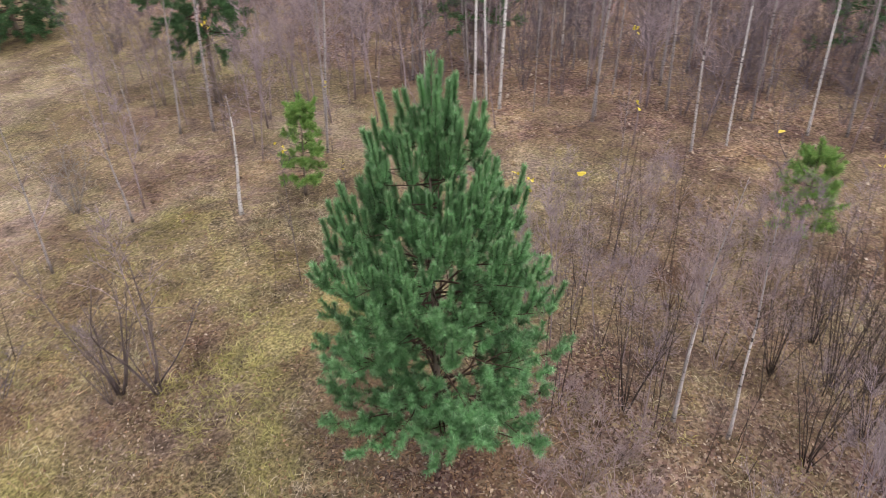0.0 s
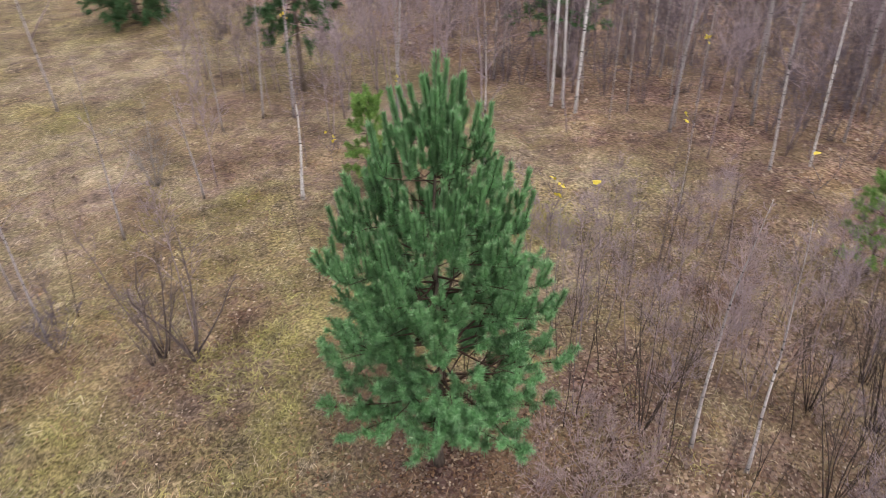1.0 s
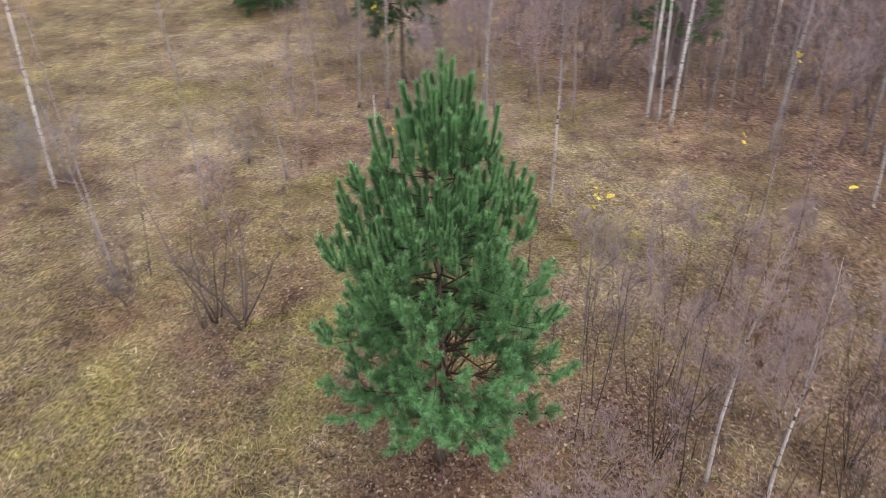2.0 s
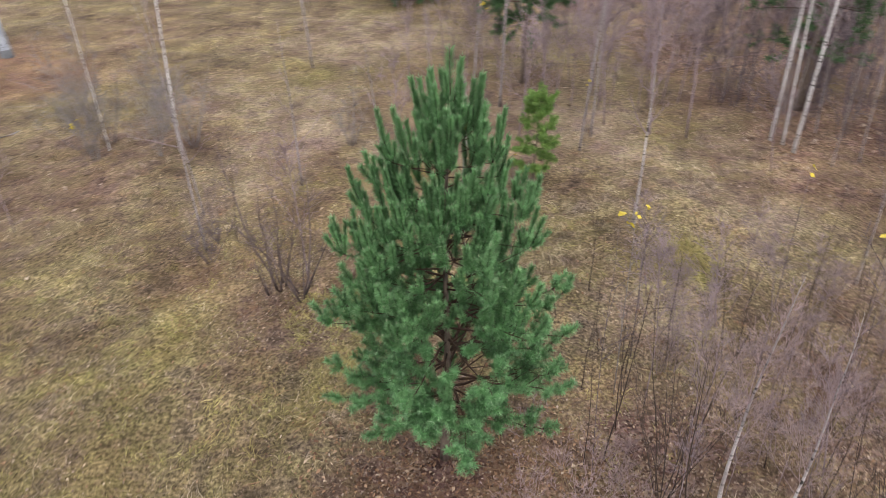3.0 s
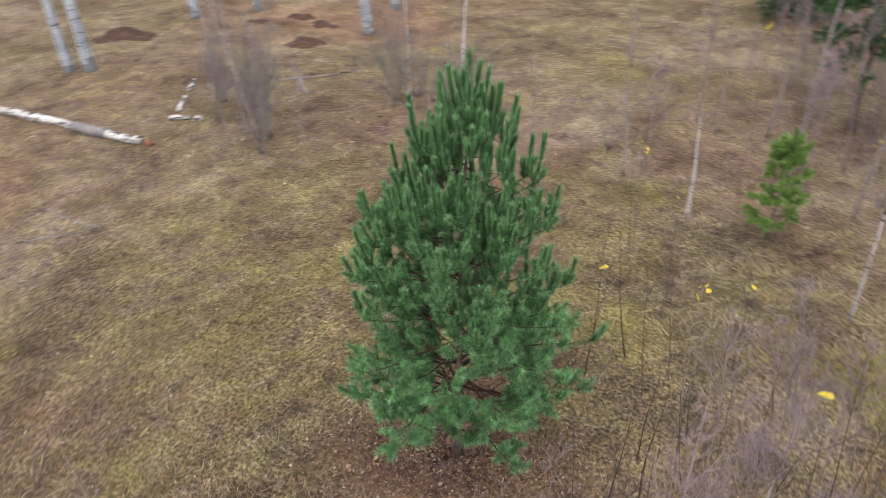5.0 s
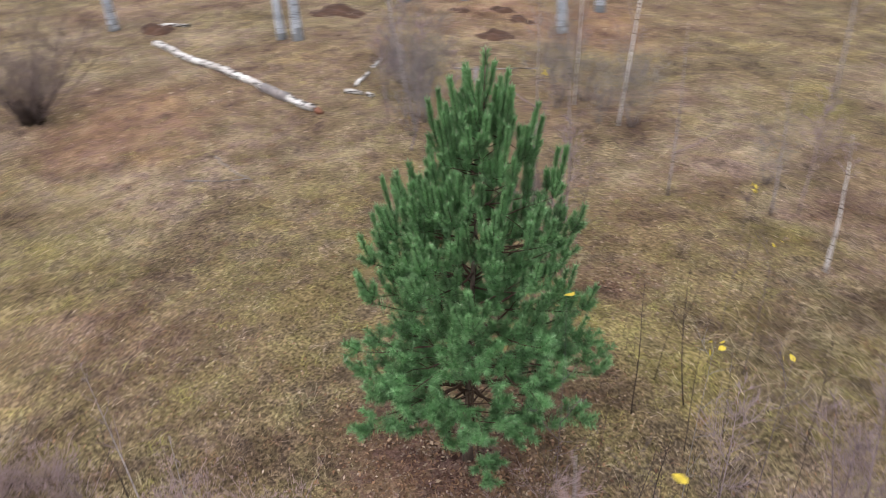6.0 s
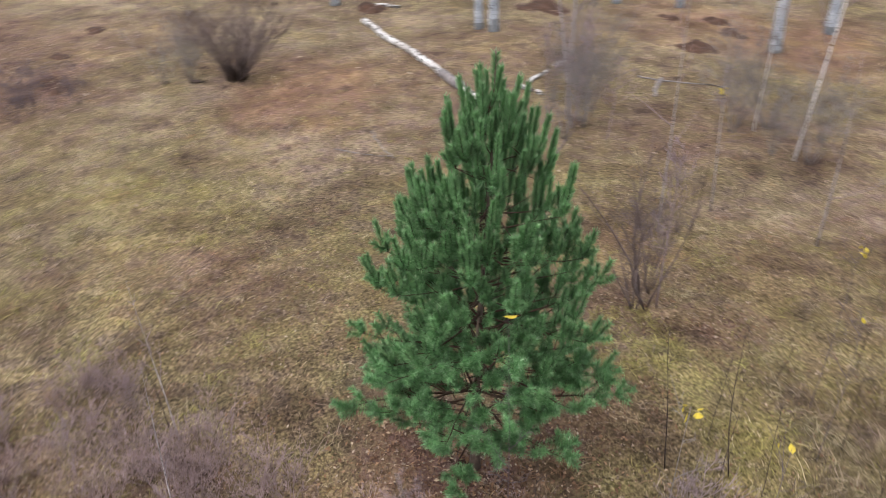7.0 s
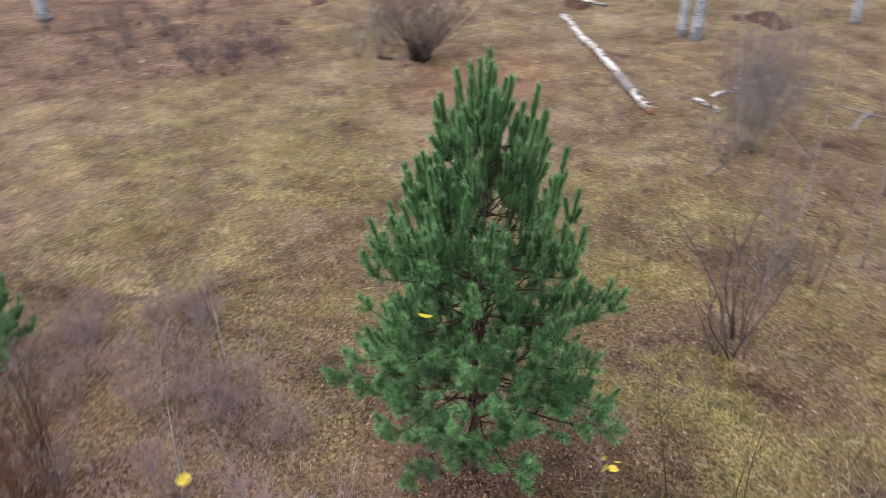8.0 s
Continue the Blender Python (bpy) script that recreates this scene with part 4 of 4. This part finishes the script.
smoke = [sapling("shrub", 2.3, 0.008, 210 + i, STEM_GREY, ("tall hazy grey shrub of fine bare twigs", "shrub", "grey shrubs"), 7, 9, 6, 0.3, 0.0026, 0.12, 1.2, 0.04, 1.6, 3) for i in range(2)]
scatter(smoke, [(-2.0, 10.6), (-1.0, 11.6), (-3.9, 8.9), (-4.3, 9.1), (-3.6, 8.5), (-0.9, 10.4), (-4.7, 8.6)], rng, 0.75, 1.05)
scatter(tangle_tall, [(-3.35, 8.4), (-3.0, 7.8), (-5.2, 9.4)], rng, 0.7, 0.95)
scatter(mauve, [(-3.9, 8.0), (-4.6, 8.9), (-3.2, 8.1), (-2.6, 8.4), (-5.6, 9.8), (1.2, 6.5), (1.6, 6.2)], rng, 0.7, 1.1)
scatter(rust_low, [(-8.9, 0.6), (-9.2, -1.3), (-8.6, -1.8), (-9.6, -2.2), (-8.4, 0.1), (0.3, 7.0), (-9.9, -0.6), (-10.4, -3.6), (-11.2, -3.0), (-9.0, -3.4), (-12.0, -4.4), (-8.0, -1.0), (-8.3, -0.7), (-8.7, -0.9), (-8.2, -1.5)], rng, 0.75, 1.05)
scatter(rust_low, spots_in(rng, 14, lambda x, y: True, (-13.2, -8.6, -6.8, -1.6)), rng, 0.5, 0.8)


# ---- bushes and fallen wood on the open side ----
bush = sapling("bush", 2.7, 0.014, 130, STEM_BROWN, ("large leafless bush with a dark tangled foot", "bush"), 28, 9, 5, 1.35, 0.003, 0.12, 0.9, 0.07)
bush.matrix_basis = at(-8.43, 3.2)
foot = Shape()
rng = np.random.RandomState(41)
for i in range(60):
    a, r = rng.uniform(0, 6.28), rng.uniform(0, 0.2)
    p = Vector((math.cos(a) * r, math.sin(a) * r, -0.03))
    foot.tube(wander(rng, p, Vector((math.cos(a) * 0.25, math.sin(a) * 0.25, 1)), rng.uniform(0.35, 0.75), 2, 0.08), [0.02, 0.016, 0.006], 4)
foot.done("foot", STEM_DARK, bush, "dense dark brush of shoots at the foot")


def log_piece(name, a, b, ra, rb, seed, mat, tag, end_mat=None, sides=12, sag=0.0, parts=14):
    rng = np.random.RandomState(seed)
    va, vb = Vector((*a, gz(*a) + ra * 0.8)), Vector((*b, gz(*b) + rb * 0.8))
    mid = (va + vb) / 2
    ob = empty(name, mid.x, mid.y, gz(mid.x, mid.y))
    tagged(ob, *tag)
    side = (vb - va).cross(Vector((0, 0, 1))).normalized()
    pts, rad = [], []
    for i in range(parts + 1):
        u = i / parts
        p = va.lerp(vb, u) + side * (sag * math.sin(u * 3.1) + rng.normal() * 0.012)
        r = ra + (rb - ra) * u
        p.z = gz(p.x, p.y) + r * 0.8
        pts.append(p - Vector(ob.location))
        rad.append(r * (1 + 0.05 * rng.normal()))
    body = Shape()
    body.tube(pts, rad, sides)
    body.done("trunk", mat, ob)
    return ob, pts


BROKEN = ("short broken piece of birch log lying on grass", "log", "log pieces")
log, log_pts = log_piece("fallen_birch", (-5.28, 7.27), (-11.2, 6.9), 0.078, 0.075, 1, BIRCH_LOG, ("long fallen birch trunk with peeling white bark", "fallen log"), sag=0.02, parts=22)
bare = Shape()
for i in (3, 4, 5):
    bare.tube([log_pts[i] + Vector((0, 0, 0.01)), log_pts[i + 1] + Vector((0, 0, 0.01))], [0.098, 0.097], 12)
bare.done("bare_wood", STEM_GREY, log, "stretch of brown trunk without its bark")
stub = Shape()
stub.tube([Vector((0.1, 0, -0.02)) + log_pts[0] * 1, Vector((0.25, 0.0, -0.04)) + log_pts[0]], [0.07, 0.045], 8)
stub.done("broken_end", WOOD_RED, log, "splintered red-brown wood at the broken end")
log_piece("log_piece", (-5.55, 8.25), (-5.2, 8.42), 0.05, 0.045, 2, BIRCH_LOG, BROKEN, parts=3)
log_piece("log_piece", (-5.12, 8.5), (-4.98, 8.5), 0.05, 0.045, 3, BIRCH_LOG, BROKEN, parts=2)
log_piece("log_piece", (-5.7, 8.65), (-6.25, 9.4), 0.045, 0.035, 4, BIRCH_LOG, BROKEN, parts=5)
log_piece("log_piece", (-6.4, 9.65), (-6.75, 10.2), 0.04, 0.03, 5, BIRCH_LOG, BROKEN, parts=4)
STICK = ("thin grey fallen branch lying in dry grass", "branch", "fallen branches")
log_piece("fallen_branch", (-5.09, 10.90), (-3.74, 12.14), 0.020, 0.012, 6, STEM_GREY, STICK, sides=6, sag=0.12)
log_piece("fallen_branch", (-4.7, 11.2), (-4.0, 10.5), 0.04, 0.03, 7, STEM_GREY, STICK, sides=6, sag=0.04)
log_piece("fallen_branch", (-4.8, 4.9), (-3.6, 4.9), 0.012, 0.008, 8, STEM_GREY, STICK, sides=5, sag=0.05)
log_piece("fallen_branch", (-4.4, 4.1), (-3.7, 4.9), 0.012, 0.008, 9, STEM_GREY, STICK, sides=5, sag=0.03)
# small dark thing of unknown kind, built as a log piece
log_piece("log_piece", (-8.72, 2.28), (-8.5, 2.55), 0.05, 0.035, 12, STEM_DARK, ("short dark piece of debris on brown grass", "log", "log pieces"), parts=3)
log_piece("fallen_branch", (-12.6, 7.7), (-12.0, 8.2), 0.05, 0.04, 10, BIRCH_LOG, STICK, sides=8)
log_piece("fallen_branch", (-2.6, 7.4), (-3.2, 8.1), 0.022, 0.015, 11, STEM_BROWN, STICK, sides=6)


def mound(x, y, sx, sy, h, seed):
    """A heap of bare red-brown earth, thrown up among the grass."""
    n = 18
    verts, faces = [], []
    for i in range(n + 1):
        for j in range(n + 1):
            u, v = (i / n * 2 - 1), (j / n * 2 - 1)
            wx, wy = x + u * sx, y + v * sy
            w = noise.fractal(Vector((wx * 3, wy * 3, seed)), 1.0, 2.0, 4)
            r = math.hypot(u, v) + 0.25 * noise.noise(Vector((u * 2, v * 2, seed)))
            z = gz(wx, wy) - 0.03 + h * max(0.0, 1 - r * r) * (0.7 + 0.8 * w)
            verts.append((u * sx, v * sy, z - gz(x, y)))
    for i in range(n):
        for j in range(n):
            k = i * (n + 1) + j
            faces.append((k, k + n + 1, k + n + 2, k + 1))
    ob = linked("earth_mound", verts, faces, EARTH, smooth=True)
    ob.location = (x, y, gz(x, y))
    tagged(ob, "small heap of bare red-brown earth in grass", "mound", "earth mounds")


for i, row in enumerate([(-6.43, 14.6, 0.5, 0.35, 0.12), (-6.05, 13.2, 0.7, 0.45, 0.14), (-10.4, 11.85, 0.9, 0.5, 0.16), (-12.4, 7.5, 0.6, 0.45, 0.2), (-10.6, 11.4, 0.5, 0.4, 0.12),
                         (-13.5, 0.6, 0.4, 0.3, 0.12), (-9.46, -0.33, 0.4, 0.18, 0.08), (-11.7, -0.23, 0.4, 0.3, 0.1), (-7.3, 14.9, 0.5, 0.3, 0.12), (-8.1, 14.0, 0.5, 0.3, 0.1)]):
    mound(*row, i)


# ---- the last yellow leaves on thin saplings ----
def leaf_sapling(x, y, z, number, seed):
    rng = np.random.RandomState(seed)
    g = gz(x, y)
    tree = empty("leafy_sapling", x, y, g)
    tagged(tree, "thin bare sapling with a few last yellow leaves", "sapling", "yellow-leaved saplings")
    stem = Shape()
    pts = wander(rng, Vector((0, 0, -0.03)), Vector((0, 0, 1)), z - g, 6, 0.02, 0.05)
    shift = pts[-1].copy()
    pts = [p - Vector((shift.x, shift.y, 0)) * (i / 6) for i, p in enumerate(pts)]
    stem.tube(pts, [(0.0032 if number == 1 else 0.0055) * (1 - 0.75 * i / 6) for i in range(7)], 4)
    for _ in range(6):
        k = rng.uniform(2, 5.8)
        p = pts[int(k)].lerp(pts[int(k) + 1], k - int(k))
        a = rng.uniform(0, 6.28)
        spray(stem, rng, p, Vector((math.cos(a), math.sin(a), 1.2)), 0.35, 0.003, 3)
    stem.done("stem", STEM_GREY if seed == 200 else STEM_DEEP, tree)
    for i in range(number):
        c = pts[-1] + Vector((rng.normal() * 0.035, rng.normal() * 0.035, -0.03 * i + 0.01))
        s = rng.uniform(0.020, 0.034) * (1.35 if number == 1 else 1.0)
        a = Vector(rng.normal(size=3)).normalized()
        b = a.cross(Vector(rng.normal(size=3))).normalized()
        up = a.cross(b)
        outline = [(-1, 0, 0.1), (-0.45, 0.62, 0.2), (0.3, 0.6, 0.18), (1.0, 0, 0.0), (0.3, -0.6, 0.18), (-0.45, -0.62, 0.2), (0, 0, 0)]
        verts = [tuple(c + (a * u + b * v + up * w) * s) for u, v, w in outline]
        linked("leaf", verts, [(0, 1, 6), (1, 2, 6), (2, 3, 6), (3, 4, 6), (4, 5, 6), (5, 0, 6)], LEAF_YELLOW, tree)


for i, (x, y, z, n) in enumerate([(4.65, 3.78, 1.98, 5), (5.0, 4.25, 1.75, 2), (6.09, 3.66, 2.34, 4), (5.38, 1.86, 2.79, 1), (3.6, 6.45, 1.8, 5), (8.0, 4.94, 2.39, 4), (6.0, 9.03, 1.15, 3),
                                  (4.46, 9.42, 2.38, 6), (4.12, 2.86, 2.57, 1), (6.1, 1.35, 2.5, 4), (6.4, 1.2, 2.6, 2), (4.1, 6.0, 1.5, 2), (-2.07, 10.27, 0.75, 7)]):
    leaf_sapling(x, y, z, n, 200 + i)


# ---- grass and fallen leaves ----
def blades(name, x, y, mat, length, width, rng, tag, droop=1.0):
    """Limp grass blades in two bent parts, rooted at x, y."""
    n = len(x)
    z = height(x, y)
    a = rng.rand(n) * math.tau
    L = length * rng.uniform(0.5, 1.3, n)
    up = rng.uniform(0.05, 0.6, n) / droop
    d = np.stack((np.cos(a), np.sin(a), up), 1)
    d /= np.linalg.norm(d, axis=1)[:, None]
    a2 = a + rng.normal(0, 0.35, n)
    d2 = np.stack((np.cos(a2), np.sin(a2), up * 0.3 - 0.22), 1)
    d2 /= np.linalg.norm(d2, axis=1)[:, None]
    side = np.stack((-np.sin(a), np.cos(a), rng.normal(0, 0.4, n)), 1) * (width * rng.uniform(0.6, 1.3, n) / 2)[:, None]
    p0 = np.stack((x, y, z - 0.005), 1)
    p1 = p0 + d * (L * 0.5)[:, None]
    p2 = p1 + d2 * (L * 0.5)[:, None]
    p2[:, 2] = np.maximum(p2[:, 2], height(p2[:, 0], p2[:, 1]) + 0.004)
    verts = np.stack((p0 - side, p0 + side, p1 + side * 0.8, p1 - side * 0.8, p2), 1).reshape(-1, 3)
    k = np.arange(n) * 5
    faces = np.stack((k, k + 1, k + 2, k + 3), 1).tolist() + np.stack((k + 3, k + 2, k + 4), 1).tolist()
    ob = linked(name, verts, faces, mat)
    tagged(ob, *tag, kind="stuff")


def tufts(rng, number, per, spread, box, keep):
    """Roots of blades, gathered in tufts; keep gives the chance of a tuft at a place."""
    x = rng.uniform(box[0], box[1], number)
    y = rng.uniform(box[2], box[3], number)
    ok = rng.rand(number) < keep(x, y)
    x, y = x[ok], y[ok]
    x, y = np.repeat(x, per), np.repeat(y, per)
    return x + rng.normal(0, spread, len(x)), y + rng.normal(0, spread, len(y))


rng = np.random.RandomState(51)
away = lambda x, y: np.hypot(x - PINE_X, y - PINE_Y)


def straw_chance(x, y):
    l, m, r, p = cover_masks(x, y)
    return np.clip(1.05 - 0.7 * l - 0.5 * m - 0.4 * r - 0.7 * p, 0.05, 1) * (0.4 + 0.75 * smooth_noise(x, y, 1.9, 7)) * step(smooth_noise(x, y, 7.0, 8) + 0.5 * smooth_noise(x, y, 15.0, 9), 0.4, 0.95)


def moss_chance(x, y):
    return np.clip(cover_masks(x, y)[1] * 1.3, 0, 1)


def rust_chance(x, y):
    l, m, r, p = cover_masks(x, y)
    return np.clip(0.25 + 0.6 * r + 0.3 * l, 0, 1) * (1 - 0.6 * m)


gx, gy = tufts(rng, 30000, 8, 0.045, (-4.5, 9.5, -3, 10.5), lambda x, y: straw_chance(x, y) * (1 - step(away(x, y), 5.0, 7.4)))
blades("dry_grass", gx, gy, DRY_GRASS, 0.098, 0.0054, rng, ("matted straw-coloured dead grass", "grass"))
gx, gy = tufts(rng, 22000, 6, 0.07, (-13, 10, -6, 18), lambda x, y: cover_masks(x, y)[3] * (away(x, y) > 1.6))
blades("dry_grass", gx, gy, PALE_GRASS, 0.15, 0.0065, rng, ("pale bleached straw lying flat", "grass"))
gx, gy = tufts(rng, 12500, 5, 0.10, (-15, 12, -7, 20), lambda x, y: straw_chance(x, y) * step(away(x, y), 4.6, 6.6))
blades("dry_grass", gx, gy, DRY_GRASS, 0.15, 0.0075, rng, ("matted straw-coloured dead grass", "grass"))
gx, gy = tufts(rng, 7000, 8, 0.06, (-4, 8, -2, 9.5), moss_chance)
blades("green_grass", gx, gy, GREEN_GRASS, 0.085, 0.0052, rng, ("patches of yellow-green grass and moss", "grass"))
gx, gy = tufts(rng, 5000, 6, 0.06, (-12, 10, -3, 16), lambda x, y: rust_chance(x, y))
blades("rusty_grass", gx, gy, RUST_GRASS, 0.17, 0.008, rng, ("rust-brown withered grass and herbs", "grass"))
gx, gy = tufts(rng, 170, 60, 0.10, (3.2, 6.2, 5.6, 8.6), lambda x, y: 0.75 * (1 - step(np.hypot(x - 4.7, y - 7.0), 0.8, 1.7)))
blades("grass_tussock", gx, gy, DRY_GRASS, 0.25, 0.006, rng, ("long yellow straw tussocks bent over", "grass"), 0.7)
gx, gy = tufts(rng, 26, 60, 0.09, (5.6, 6.7, 5.2, 6.3), lambda x, y: 0.75 * (1 - step(np.hypot(x - 6.1, y - 5.75), 0.3, 0.7)))
blades("grass_tussock", gx, gy, GREEN_GRASS, 0.34, 0.006, rng, ("long yellow straw tussocks bent over", "grass"), 0.7)
gx, gy = tufts(rng, 2400, 22, 0.055, (-9, 9, -3, 13.5), lambda x, y: 0.55 * straw_chance(x, y) * (away(x, y) > 1.2))
blades("grass_tussock", gx, gy, DRY_GRASS, 0.19, 0.006, rng, ("low tussocks of withered straw", "grass"), 0.6)
gx, gy = tufts(rng, 900, 20, 0.05, (-7, 6, -2, 9), lambda x, y: 0.6 * smooth_noise(x, y, 2.2, 31) * (away(x, y) > 1.4))
blades("green_grass", gx, gy, GREEN_GRASS, 0.12, 0.006, rng, ("small olive-green tufts in dead grass", "grass"), 0.6)
gx, gy = tufts(rng, 420, 26, 0.07, (-3, 6, -1.5, 7.5), lambda x, y: 0.9 * moss_chance(x, y) * (away(x, y) > 1.3))
blades("green_grass", gx, gy, GREEN_GRASS, 0.17, 0.007, rng, ("coarse yellow-olive tufts of autumn grass", "grass"), 0.6)
gx, gy = tufts(rng, 800, 20, 0.05, (-7, 8, -2, 10), lambda x, y: 0.6 * smooth_noise(x, y, 1.8, 33) * (away(x, y) > 1.4))
blades("rusty_grass", gx, gy, RUST_GRASS, 0.13, 0.007, rng, ("rust-brown tufts of withered herbs", "grass"), 0.6)
gx, gy = tufts(rng, 42, 34, 0.06, (1.4, 2.5, 5.1, 6.1), lambda x, y: 0.8 + 0 * x)
blades("fern_tussock", gx, gy, GREEN_GRASS, 0.19, 0.007, rng, ("yellowed withered fern and grass tussock", "grass"), 0.7)


def leaves(name, x, y, size, rng, tag, mat=LITTER):
    """Curled fallen leaves, folded along the midrib."""
    n = len(x)
    a = rng.rand(n) * math.tau
    s = size * rng.uniform(0.6, 1.35, n)
    c = np.stack((x, y, height(x, y) + rng.uniform(0.004, 0.04, n)), 1)
    u = np.stack((np.cos(a), np.sin(a), rng.normal(0, 0.35, n)), 1) * s[:, None]
    w = np.stack((-np.sin(a), np.cos(a), rng.normal(0, 0.35, n)), 1) * (s * 0.62)[:, None]
    lift = np.zeros((n, 3))
    lift[:, 2] = s * rng.uniform(0.0, 0.6, n)
    verts = np.stack((c - u, c + u, c + w + lift, c - w + lift), 1).reshape(-1, 3)
    k = np.arange(n)[:, None] * 4
    faces = np.concatenate((k + np.array([[0, 1, 2]]), k + np.array([[1, 0, 3]])), 0)
    ob = linked(name, verts, faces, mat)
    tagged(ob, *tag, kind="stuff")


def litter_chance(x, y):
    return np.clip(0.03 + cover_masks(x, y)[0], 0, 1)


gx, gy = tufts(rng, 105000, 1, 0.0, (-5, 8.5, -3, 10), lambda x, y: litter_chance(x, y) * (1 - step(away(x, y), 4.8, 7.0)))
leaves("fallen_leaves", gx, gy, 0.0145, rng, ("curled brown and tan fallen leaves", "leaves"))
gx, gy = tufts(rng, 26000, 1, 0.0, (-13, 20, -5, 20), lambda x, y: litter_chance(x, y) * step(away(x, y), 4.6, 6.5))
leaves("fallen_leaves", gx, gy, 0.034, rng, ("curled brown and tan fallen leaves", "leaves"))
gx, gy = tufts(rng, 14000, 1, 0.0, (1.2, 4.8, 1.6, 5.2), lambda x, y: (1 - step(away(x, y), 0.3, 1.7)) * (0.3 + smooth_noise(x, y, 0.5, 21)))
leaves("fallen_leaves", gx, gy, 0.02, rng, ("rust-brown fallen leaves round the pine foot", "leaves"), LITTER_RUST)
gx, gy = tufts(rng, 10000, 1, 0.0, (-5, 8, -2, 10), lambda x, y: 0.5 * (1 - step(away(x, y), 4.2, 6.8)))
leaves("fallen_leaves", gx, gy, 0.017, rng, ("rust-brown fallen leaves strewn in the grass", "leaves"), LITTER_RUST)
gx, gy = tufts(rng, 900, 9, 0.05, (1.4, 4.4, 1.8, 4.8), lambda x, y: 0.9 * (1 - step(away(x, y), 0.5, 1.5)) * smooth_noise(x, y, 0.6, 23))
blades("rusty_grass", gx, gy, RUST_GRASS, 0.16, 0.006, rng, ("rust-brown withered grass round the pine foot", "grass"), 0.8)
